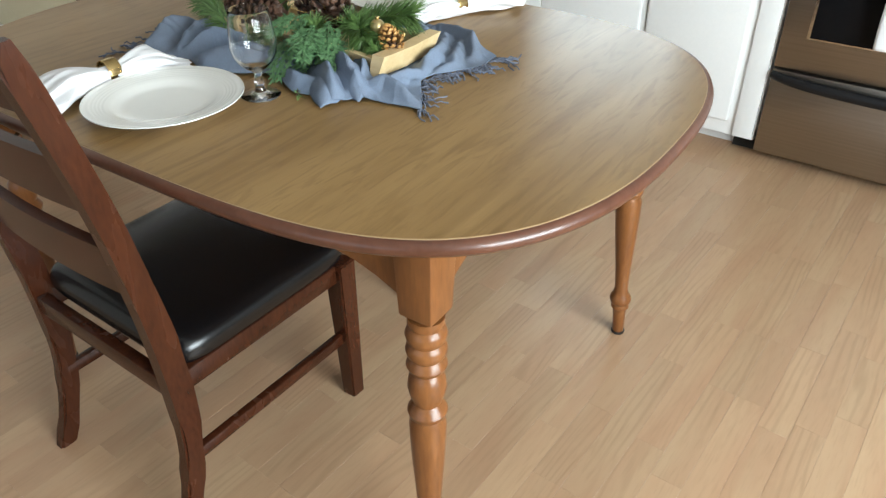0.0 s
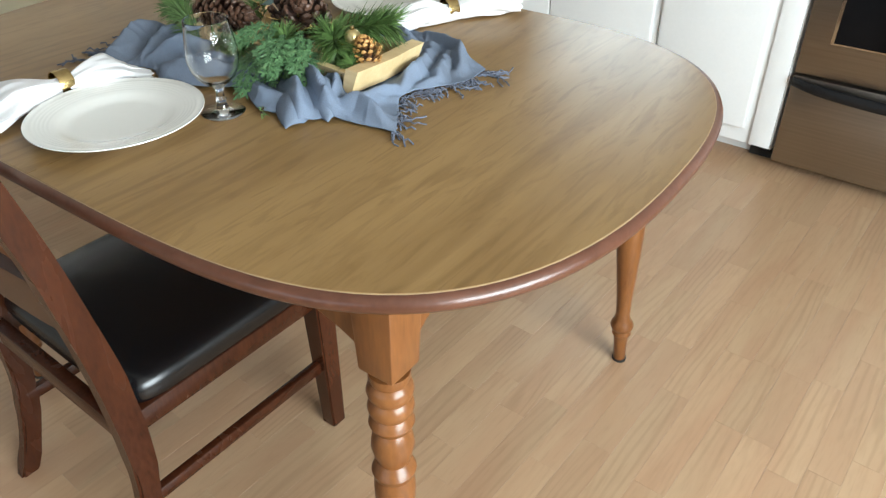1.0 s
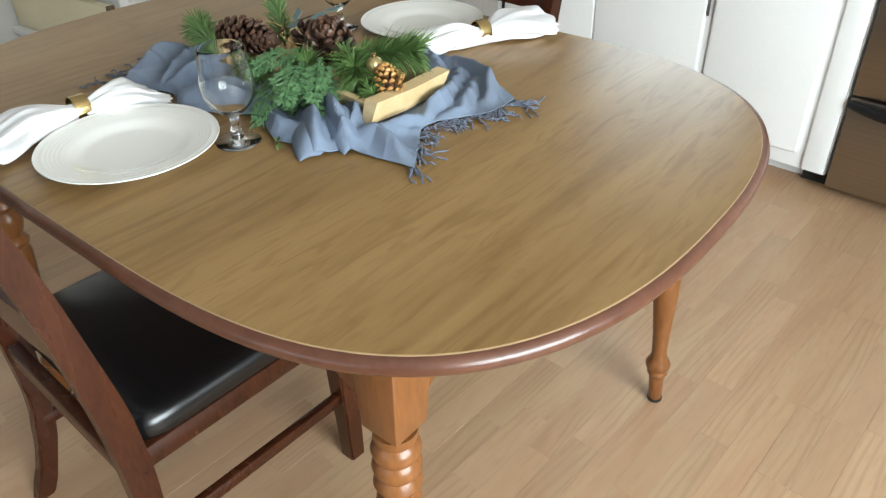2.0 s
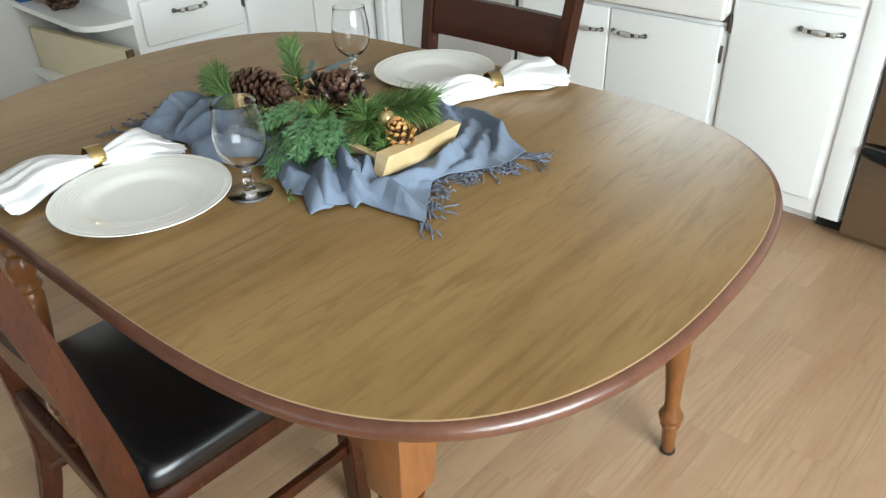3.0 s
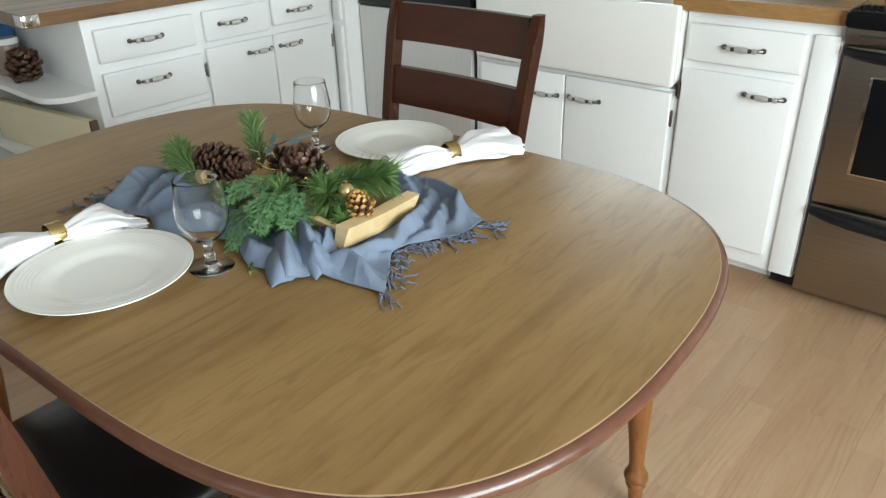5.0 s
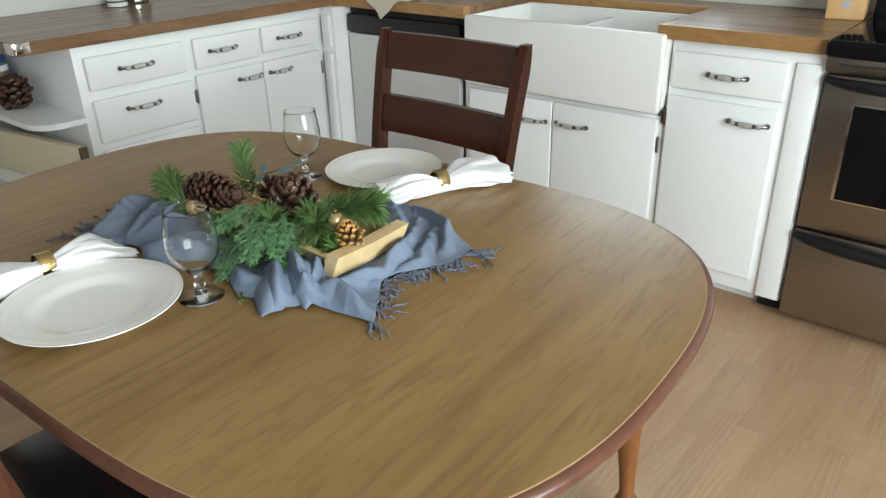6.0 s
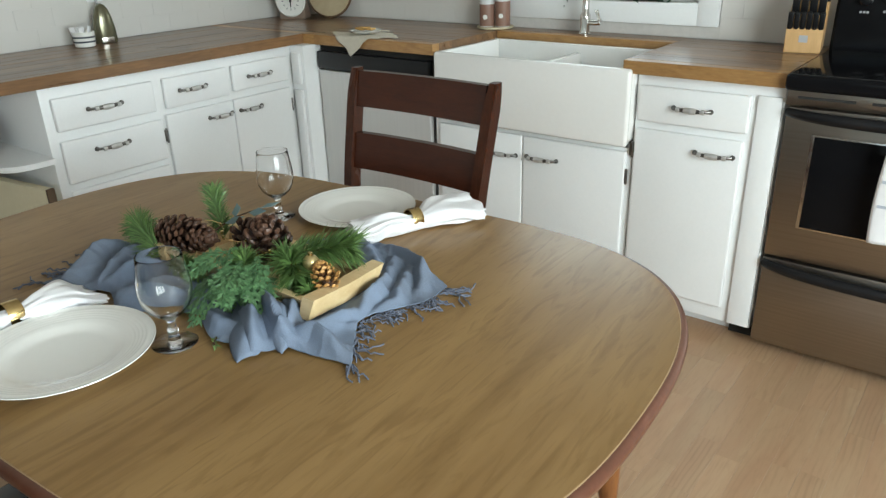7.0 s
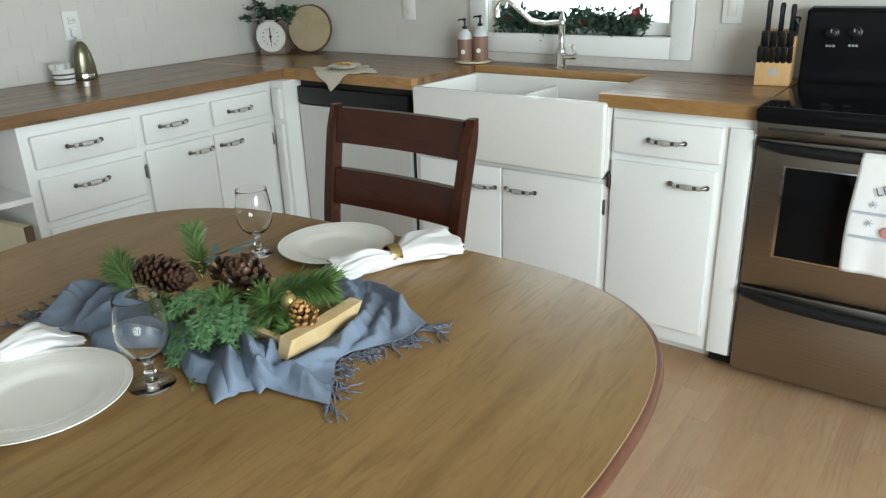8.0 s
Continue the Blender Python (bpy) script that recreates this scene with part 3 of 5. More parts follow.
dw = thing("dishwasher", ID, "pale stainless dishwasher with black control panel", "dishwasher")
part("body", bx(-1.888, -1.252, FY + 0.002, Y1 - 0.005, 0.1, 0.862), M_DARK, dw)
part("door", bx(-1.884, -1.256, FY - 0.025, FY + 0.001, 0.11, 0.757, bevel=0.006), M_DWSTEEL, dw)
cp = part("control_panel", bx(-1.884, -1.256, FY - 0.03, FY + 0.001, 0.762, 0.838, bevel=0.008), M_BLACK, dw, "black plastic control panel")
part("vent", bx(-1.72, -1.50, FY - 0.033, FY - 0.0305, 0.828, 0.834), M_DARK, cp)
part("kickplate", bx(-1.884, -1.256, FY + 0.05, FY + 0.06, 0.0, 0.099), M_BLACK, dw)

sinkcab = thing("sink_cabinet", ID, "white two-door cabinet under the farmhouse sink", "cabinet", "base cabinets")
part("body", bx(-1.245, -0.396, FY, Y1 - 0.005, 0.09, 0.61, bevel=0.002), M_CAB, sinkcab)
part("stile", bx(-1.245, -1.215, FY, Y1 - 0.005, 0.611, 0.866), M_CAB, sinkcab)
part("plinth", bx(-1.245, -0.396, FY + 0.08, Y1 - 0.005, 0, 0.0895), M_CAB, sinkcab)
front("door", sinkcab, -1.215, -0.825, 0.12, 0.60, "y", FY, (-0.905, 0.522), 0.115)
front("door", sinkcab, -0.821, -0.412, 0.12, 0.60, "y", FY, (-0.737, 0.527), 0.125)
hinge(sinkcab, -0.406, FY - 0.012, 0.513, "y")

SY = 3.085
sink = thing("farmhouse_sink", ID, "white fireclay farmhouse sink with apron front", "sink")
bm = bmesh.new()
x0, x1, y0, y1, zt, zb, wl_ = -1.21, -0.399, SY, 3.53, 0.884, 0.625, 0.028
box(bm, x0, x1, y0, y0 + wl_, zb, zt, bevel=0.011, seg=3)
part("apron_front", bm, M_SINK, sink)
part("back_wall", bx(x0, x1, y1 - wl_, y1, 0.64, zt - 0.001, bevel=0.008), M_SINK, sink)
for a, b in ((x0 + 0.001, x0 + wl_), (x1 - wl_, x1 - 0.001)):
    part("side_wall", bx(a, b, y0 + wl_ - 0.008, y1 - wl_ + 0.008, 0.64, zt - 0.0015, bevel=0.006), M_SINK, sink)
part("divider", bx(-0.82, -0.792, y0 + wl_ - 0.006, y1 - wl_ + 0.006, 0.64, zt - 0.03, bevel=0.008), M_SINK, sink)
part("basin_floor", bx(x0 + 0.01, x1 - 0.01, y0 + 0.01, y1 - 0.01, 0.63, 0.655), M_SINK, sink)
for x in (-1.0, -0.6):
    part("drain", lathe(bmesh.new(), [(0.042, 0.6555), (0.045, 0.658), (0.03, 0.6575), (0.002, 0.6572)], 24, pose(x, 3.31, 0)), M_CHROME, sink, "steel drain")

east = thing("base_cabinet", ID, "white cabinet with one drawer and door beside the stove", "cabinet", "base cabinets")
part("body", bx(-0.394, 0.066, FY, Y1 - 0.005, 0.06, 0.866, bevel=0.003), M_CAB, east)
part("plinth", bx(-0.394, -0.017, FY + 0.08, Y1 - 0.005, 0, 0.0595), M_CAB, east)
front("drawer_front", east, -0.38, -0.026, 0.715, 0.832, "y", FY, (-0.198, 0.772), 0.118)
front("door", east, -0.384, -0.033, 0.115, 0.69, "y", FY, (-0.115, 0.638), 0.118)
part("filler", bx(-0.008, 0.062, FY - 0.012, FY - 0.0005, 0.065, 0.835, bevel=0.003), M_CAB, east)
hinge(east, -0.39, FY - 0.012, 0.612, "y")
# the shade between plinth and stove, put in as a solid dark block
part("gap_cover", bx(-0.016, 0.066, FY + 0.06, FY + 0.2, 0.0, 0.0595), M_DARK, east, "dark block standing in for the shaded recess beside the stove")


# ---- stove ----
stove = thing("stove", ID, "freestanding stainless electric stove with black glass top", "stove")
SX0, SX1, SF = 0.074, 0.836, 3.13
part("body", bx(SX0, SX1, SF + 0.03, Y1 - 0.03, 0.03, 0.885), M_STEEL, stove)
part("cooktop", bx(SX0 - 0.004, SX1 + 0.004, SF - 0.055, Y1 - 0.1, 0.868, 0.916, bevel=0.014, seg=4), M_BLACKGLASS, stove, "black glass cooktop")
part("vent_strip", bx(SX0, SX1, SF - 0.02, SF + 0.029, 0.822, 0.866, bevel=0.004), M_STEEL, stove)
for i in range(4):
    part("vent_slot", bx(SX0 + 0.03 + i * 0.19, SX0 + 0.03 + i * 0.19 + 0.15, SF - 0.0215, SF - 0.0195, 0.843, 0.85), M_DARK, stove)
door = part("oven_door", bx(SX0 + 0.003, SX1 - 0.003, SF - 0.012, SF + 0.028, 0.345, 0.815, bevel=0.006), M_STEEL, stove)
part("door_frame", bx(SX0 + 0.082, SX1 - 0.082, SF - 0.0155, SF - 0.0115, 0.452, 0.742, bevel=0.0015), M_CHROME, door, "bright metal frame of the oven glass")
part("oven_window", bx(SX0 + 0.092, SX1 - 0.087, SF - 0.019, SF - 0.016, 0.458, 0.737, bevel=0.001), M_BLACKGLASS, door, "dark oven glass")


def bar_handle(parent, z, out, dip, r, label):
    bm = bmesh.new()
    pts = []
    for i in range(41):
        u = -1 + i / 20
        pts.append(((SX0 + SX1) / 2 + u * (SX1 - SX0) / 2 * 0.985, SF - 0.012 - out * (1 - abs(u) ** 6), z - dip * (1 - u * u)))
    tube(bm, pts, [r * (0.75 + 0.25 * (1 - abs(-1 + i / 20) ** 4)) for i in range(41)], 12, 1.3)
    part("handle", bm, M_BLACK, parent, label)


bar_handle(door, 0.800, 0.045, 0.004, 0.013, "black oven door handle")
drawer = part("storage_drawer", bx(SX0 + 0.003, SX1 - 0.003, SF - 0.012, SF + 0.028, 0.035, 0.338, bevel=0.006), M_STEEL, stove)
bar_handle(drawer, 0.318, 0.03, 0.012, 0.014, "black drawer handle")
bm = bmesh.new()
loft(bm, [[(x, 3.592, 0.90), (x, 3.655, 0.90), (x, 3.655, 1.152), (x, 3.63, 1.16), (x, 3.598, 1.15)] for x in (SX0 - 0.004, SX1 + 0.004)])
bmesh.ops.bevel(bm, geom=[e for e in bm.edges], offset=0.01, segments=3, affect="EDGES")
bgd = part("control_panel", bm, M_BLACKGLASS, stove, "black glass control panel at the back")
KN = Matrix.Rotation(radians(90 - 1.4), 4, "X")
for x, z in ((0.155, 1.075), (0.222, 1.078), (0.65, 1.075), (0.72, 1.075)):
    y = 3.592 + 0.006 * (z - 0.9) / 0.25 - 0.001
    k = part("knob", lathe(bmesh.new(), [(0.021, 0), (0.021, 0.006), (0.017, 0.008), (0.0155, 0.022), (0.012, 0.024)], 20), M_BLACK, bgd, "black control knob")
    k.matrix_basis = Matrix.Translation((x, y, z)) @ KN
    part("pointer", bx(-0.0015, 0.0015, 0.003, 0.014, 0.0242, 0.025), M_GREYMARK, bgd).matrix_basis = Matrix.Translation((x, y, z)) @ KN
    for j in range(3):
        part("marking", bx(-0.014 + j * 0.01, -0.007 + j * 0.01, -0.044, -0.037, 0.0005, 0.0012), M_GREYMARK, bgd).matrix_basis = Matrix.Translation((x, y, z)) @ KN
part("display", bx(0.36, 0.52, 3.594, 3.5965, 1.04, 1.10), M_BLACK, bgd)


# ---- worktops of wooden staves ----
def worktop(name, x0, x1, y0, y1, along, label, z0=0.868, z1=0.91, wid=0.043):
    top = tagged(new(name), label, "worktop", "worktops")
    rnd = random.Random(name + along + str(x0))
    a0, a1, b0, b1 = (x0, x1, y0, y1) if along == "x" else (y0, y1, x0, x1)
    n = max(1, round((b1 - b0) / wid))
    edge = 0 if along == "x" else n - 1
    for i in range(n):
        p, q = b0 + (b1 - b0) * i / n, b0 + (b1 - b0) * (i + 1) / n
        a = a0
        while a < a1 - 1e-6:
            e = a + rnd.uniform(0.35, 0.95)
            if a1 - e < 0.18:
                e = a1
            g = 0.0001
            lim = (a + g, e - g, p + g, q - g) if along == "x" else (p + g, q - g, a + g, e - g)
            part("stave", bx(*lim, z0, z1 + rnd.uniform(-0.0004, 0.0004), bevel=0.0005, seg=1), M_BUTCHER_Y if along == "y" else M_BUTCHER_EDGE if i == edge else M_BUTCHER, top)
            a = e
    return top


worktop("worktop", X0 + 0.002, -1.94, 1.75, 3.09, "y", "dark oiled butcher-block worktop along the side wall")
worktop("worktop", X0 + 0.002, -1.215, 3.092, Y1 - 0.002, "x", "oiled butcher-block worktop over the dishwasher")
worktop("worktop", -1.213, -0.437, 3.535, Y1 - 0.002, "x", "narrow butcher-block strip behind the sink")
worktop("worktop", -0.435, 0.068, 3.107, Y1 - 0.002, "x", "short oiled butcher-block worktop beside the stove")


# ---- open end shelf ----
endshelf = thing("end_shelf", ID, "white open end shelves with rounded corners below the worktop", "shelf")


def round_shelf(z0, z1, x0=X0 + 0.002, x1=-1.955, y0=1.762, y1=1.9345, r=0.1):
    bm = bmesh.new()
    out = [(x0, y1), (x0, y0), (x1 - r, y0)]
    out += [(x1 - r + r * math.sin(a), y0 + r - r * math.cos(a)) for a in [math.pi / 2 * i / 10 for i in range(1, 11)]]
    out += [(x1, y1)]
    lo, hi = [bm.verts.new((x, y, z0)) for x, y in out], [bm.verts.new((x, y, z1)) for x, y in out]
    bm.faces.new(hi)
    bm.faces.new(list(reversed(lo)))
    for i in range(len(out)):
        j = (i + 1) % len(out)
        bm.faces.new((lo[i], lo[j], hi[j], hi[i]))
    return bm


for z in (0.09, 0.35, 0.612):
    part("shelf_board", round_shelf(z, z + 0.019), M_CAB, endshelf)

slab = thing("cutting_board", pose(-2.265, 1.85, 0, 0, 0, 8.3), "cream wooden board standing on edge on the lower shelf", "board")
part("board", bx(-0.32, 0.3, -0.016, 0.016, 0.3695, 0.532, bevel=0.005), M_CREAM, slab)
part("end_cap", bx(0.3005, 0.313, -0.014, 0.014, 0.40, 0.532, bevel=0.002), M_BROWNBOOK, slab, "dark brown end strip")

for x, w, h, mm, lb in ((-2.586, 0.026, 0.205, M_BROWNBOOK, "brown cloth-bound book standing on the shelf"), (-2.556, 0.03, 0.225, M_BLUEBOOK, "blue cloth-bound book standing on the shelf")):
    bk = thing("book", pose(x, 1.85, 0.6315), lb, "book", "books on the end shelf")
    part("cover", bx(-w / 2, w / 2, -0.075, -0.071, 0, h, bevel=0.001), mm, bk)
    for s in (-1, 1):
        part("cover", bx(s * w / 2 - 0.0015, s * w / 2 + 0.0015, -0.071, 0.075, 0, h), mm, bk)
    part("pages", bx(-w / 2 + 0.002, w / 2 - 0.002, -0.07, 0.071, 0.004, h - 0.004), M_PAPER, bk)

jar = thing("storage_tin", pose(-2.475, 1.86, 0.6315), "brown tin canister with pale lid on the shelf", "canister")
part("body", lathe(bmesh.new(), [(0.044, 0), (0.047, 0.003), (0.047, 0.115), (0.045, 0.118)], 28), M_JAR, jar)
part("lid", lathe(bmesh.new(), [(0.0485, 0.112), (0.0485, 0.13), (0.046, 0.133), (0.01, 0.134)], 28), M_CERAMIC, jar, "pale lid")


clip = thing("edge_bracket", ID, "small steel corner bracket on the worktop's end", "bracket")
part("plate", bx(-1.9395, -1.937, 1.752, 1.80, 0.872, 0.908, bevel=0.0008), M_CHROME, clip)
part("plate", bx(-2.0, -1.937, 1.7465, 1.7492, 0.872, 0.908, bevel=0.0008), M_CHROME, clip)


# ---- pinecones and greenery ----
def cone_mesh(bm, length, rad, rows, seedv, open_=1.0):
    """Woody scales on a spiral round the z axis, from the base at 0 to the tip; the thick tips take the second material."""
    rnd = random.Random(seedv)
    n = rows
    for i in range(n):
        f = (i + 0.5) / n
        a = i * 2.39996
        prof = math.sin(math.pi * (0.17 + 0.78 * f)) ** 0.8
        ln = rad * prof * rnd.uniform(0.9, 1.08)
        z = length * (0.03 + 0.84 * f)
        w = rad * (0.21 if n < 120 else 0.2) * (0.55 + 0.45 * prof) * rnd.uniform(0.85, 1.15)
        lift = (radians(-8 + 66 * f) + rnd.uniform(-0.12, 0.12)) * open_
        th = rad * 0.05
        m = Matrix.Translation((0, 0, z)) @ Matrix.Rotation(a, 4, "Z") @ Matrix.Rotation(-lift, 4, "Y")
        rings = []
        for s, wf, tf in ((0.12, 0.3, 0.5), (0.62, 0.72, 0.7), (0.84, 1.0, 1.5), (0.95, 0.95, 2.1), (1.03, 0.4, 1.0)):
            rings.append([bm.verts.new(m @ Vector((ln * s, yy * w * wf, zz * th * tf + 0.16 * rad * s ** 3))) for yy, zz in ((-1, -0.3), (-0.5, -1), (0.5, -1), (1, -0.3), (0.5, 0.9), (-0.5, 0.9))])
        for j, (p, r) in enumerate(zip(rings, rings[1:])):
            for k in range(6):
                bm.faces.new((p[k], p[(k + 1) % 6], r[(k + 1) % 6], r[k])).material_index = 1 if j >= 2 else 0
        bm.faces.new(list(reversed(rings[0])))
        bm.faces.new(rings[-1]).material_index = 1
    return bm


def pinecone(m, length, rad, rows, seedv, label, mm=None, open_=1.0, group="pinecones"):
    c = thing("pinecone", m, label, "pinecone", group)
    part("core", lathe(bmesh.new(), [(rad * 0.2, 0), (rad * 0.36, length * 0.3), (rad * 0.3, length * 0.65), (rad * 0.08, length * 0.98)], 10), M_TWIG, c)
    tagged(part("scale_coat", cone_mesh(bmesh.new(), length, rad, rows, seedv, open_), mm or (M_CONE, M_CONETIP), c, smooth=False), kind="stuff")
    return c


pinecone(pose(-2.305, 1.845, 0.6315), 0.105, 0.068, 95, 1, "large open brown pinecone on the white shelf")


def needles(bm, path, count, length, seedv, spread=1.0, rad=0.0007, lean=0.75):
    rnd = random.Random(seedv)
    pts = [Vector(p) for p in path]
    for i in range(count):
        f = rnd.random() ** 0.85 * (len(pts) - 1)
        k = min(int(f), len(pts) - 2)
        p = pts[k].lerp(pts[k + 1], f - k)
        d = (pts[k + 1] - pts[k]).normalized()
        side = Vector((rnd.gauss(0, 1), rnd.gauss(0, 1), rnd.gauss(0, 1)))
        side = (side - d * side.dot(d)).normalized()
        w = (d * rnd.uniform(lean * 0.6, lean * 1.3) + side * spread).normalized()
        ln = length * rnd.uniform(0.6, 1.05)
        tip = p + w * ln + Vector((0, 0, -0.1 * ln))
        s = w.cross(Vector((0.3, 0.5, 0.8))).normalized() * rad
        u = w.cross(s).normalized() * rad
        mid = p + w * ln * 0.55
        a = [bm.verts.new(p + s * 0.7), bm.verts.new(p - s * 0.35 + u * 0.6), bm.verts.new(p - s * 0.35 - u * 0.6)]
        b = [bm.verts.new(mid + s), bm.verts.new(mid - s * 0.5 + u), bm.verts.new(mid - s * 0.5 - u)]
        t = bm.verts.new(tip)
        for k2 in range(3):
            j = (k2 + 1) % 3
            bm.faces.new((a[k2], a[j], b[j], b[k2]))
            bm.faces.new((b[k2], b[j], t))
    return bm


def pine_sprig(path, count, length, seedv, label, mm=None, spread=1.0, lean=0.75, group="evergreen sprigs in the tray"):
    sp = thing("pine_sprig", ID, label, "greenery", group)
    part("stem", tube(bmesh.new(), path, 0.0017, 6), M_TWIG, sp)
    tagged(part("needles", needles(bmesh.new(), path, count, length, seedv, spread, 0.0009, lean), mm or M_PINE, sp, smooth=False), kind="stuff")
    return sp


def leaflet(bm, p, d, n, ln, w, th=0.0006):
    s = d.cross(n).normalized() * w
    up = n.normalized() * th
    a, b, c, e = p, p + d * ln * 0.45 + s, p + d * ln, p + d * ln * 0.45 - s
    hi = [bm.verts.new(q + up) for q in (a, b, c, e)]
    lo = [bm.verts.new(q - up) for q in (a, b, c, e)]
    bm.faces.new(hi)
    bm.faces.new(list(reversed(lo)))
    for i in range(4):
        j = (i + 1) % 4
        bm.faces.new((lo[i], lo[j], hi[j], hi[i]))


def frond(bm, base, d, n, length, seedv, depth=2):
    """A flat cedar spray: a curved axis with side sprays of scale-like leaflets."""
    rnd = random.Random(seedv)
    d, n = d.normalized(), n.normalized()
    p, steps = base.copy(), max(4, int(length / 0.0072))
    for i in range(steps):
        f = i / steps
        d = (d + Vector((0, 0, -0.05)) + Vector((rnd.gauss(0, 0.03), rnd.gauss(0, 0.03), rnd.gauss(0, 0.02)))).normalized()
        q = p + d * (length / steps)
        leaflet(bm, p, d, n, length / steps * 1.7, 0.0009)
        for sgn in (-1, 1):
            s = d.cross(n).normalized() * sgn
            w = (d * 0.85 + s * 0.7).normalized()
            if depth and f > 0.1:
                ln = length * 0.5 * (1 - f * 0.75) * rnd.uniform(0.7, 1.1)
                if i % 2 == (sgn > 0):
                    frond(bm, p.copy(), w, (n + Vector((rnd.gauss(0, 0.15), rnd.gauss(0, 0.15), 0))).normalized(), ln, rnd.randint(0, 10 ** 6), depth - 1)
            else:
                leaflet(bm, p, w, n, 0.0085, 0.0008)
        p = q


# ---- centrepiece ----
TZ = 0.755
tray_m = pose(-0.374, 1.555, 0.7675, 0, 0, 1.5)
NEAR = [(-0.70, 1.315), (-0.637, 1.332), (-0.568, 1.366), (-0.53, 1.355), (-0.489, 1.341), (-0.431, 1.371), (-0.365, 1.405), (-0.331, 1.39), (-0.282, 1.372), (-0.235, 1.384), (-0.199, 1.375), (-0.178, 1.412), (-0.12, 1.428), (-0.06, 1.44)]
FAR = [(-0.748, 1.47), (-0.70, 1.50), (-0.60, 1.55), (-0.50, 1.64), (-0.40, 1.765), (-0.31, 1.79), (-0.23, 1.77), (-0.10, 1.715)]
LEFT = [(0.0, -0.70), (0.35, -0.705), (0.6, -0.73), (1.0, -0.748)]
RIGHT = [(0.0, -0.06), (0.22, -0.11), (0.36, -0.137), (0.55, -0.122), (0.78, -0.095), (1.0, -0.10)]
# crest lines of the folds: points, height, half-width on the near and on the far side
FOLDS = [
    ([(-0.66, 1.345), (-0.705, 1.43), (-0.69, 1.485)], 0.042, 0.034, 0.016), ([(-0.60, 1.375), (-0.635, 1.45), (-0.60, 1.51)], 0.038, 0.022, 0.012),
    ([(-0.575, 1.38), (-0.56, 1.43), (-0.505, 1.475)], 0.040, 0.012, 0.020), ([(-0.505, 1.353), (-0.45, 1.388), (-0.38, 1.425)], 0.038, 0.014, 0.014),
    ([(-0.52, 1.40), (-0.46, 1.428), (-0.40, 1.455)], 0.032, 0.010, 0.014), ([(-0.35, 1.405), (-0.29, 1.395), (-0.25, 1.415)], 0.022, 0.016, 0.02),
    ([(-0.305, 1.455), (-0.25, 1.425), (-0.195, 1.383)], 0.040, 0.018, 0.010), ([(-0.31, 1.480), (-0.24, 1.452), (-0.178, 1.425)], 0.050, 0.009, 0.018),
    ([(-0.27, 1.492), (-0.22, 1.482), (-0.188, 1.445)], 0.034, 0.010, 0.012), ([(-0.19, 1.445), (-0.15, 1.462), (-0.085, 1.453)], 0.026, 0.013, 0.010),
    ([(-0.172, 1.465), (-0.148, 1.55), (-0.172, 1.64), (-0.235, 1.735)], 0.027, 0.012, 0.014), ([(-0.135, 1.52), (-0.128, 1.62), (-0.185, 1.72)], 0.020, 0.010, 0.012),
    ([(-0.12, 1.665), (-0.17, 1.735), (-0.28, 1.78)], 0.026, 0.012, 0.010), ([(-0.23, 1.69), (-0.30, 1.735), (-0.36, 1.765)], 0.022, 0.012, 0.016)]


def fold_height(x, y):
    best = 0.0
    for pts, high, wa, wb in FOLDS:
        near_d, f_at, side = 9.0, 0.0, 1
        for k, ((ax, ay), (bx_, by)) in enumerate(zip(pts, pts[1:])):
            dx, dy = bx_ - ax, by - ay
            f = max(0.0, min(1.0, ((x - ax) * dx + (y - ay) * dy) / (dx * dx + dy * dy)))
            d = math.hypot(x - ax - f * dx, y - ay - f * dy)
            if d < near_d:
                near_d, f_at, side = d, (k + f) / (len(pts) - 1), dx * (y - ay) - dy * (x - ax)
        w = wb if side > 0 else wa
        best = (best ** 4 + (high * (0.45 + 0.55 * math.sin(math.pi * f_at)) * math.exp(-(near_d / w) ** 1.7)) ** 4) ** 0.25
    return best


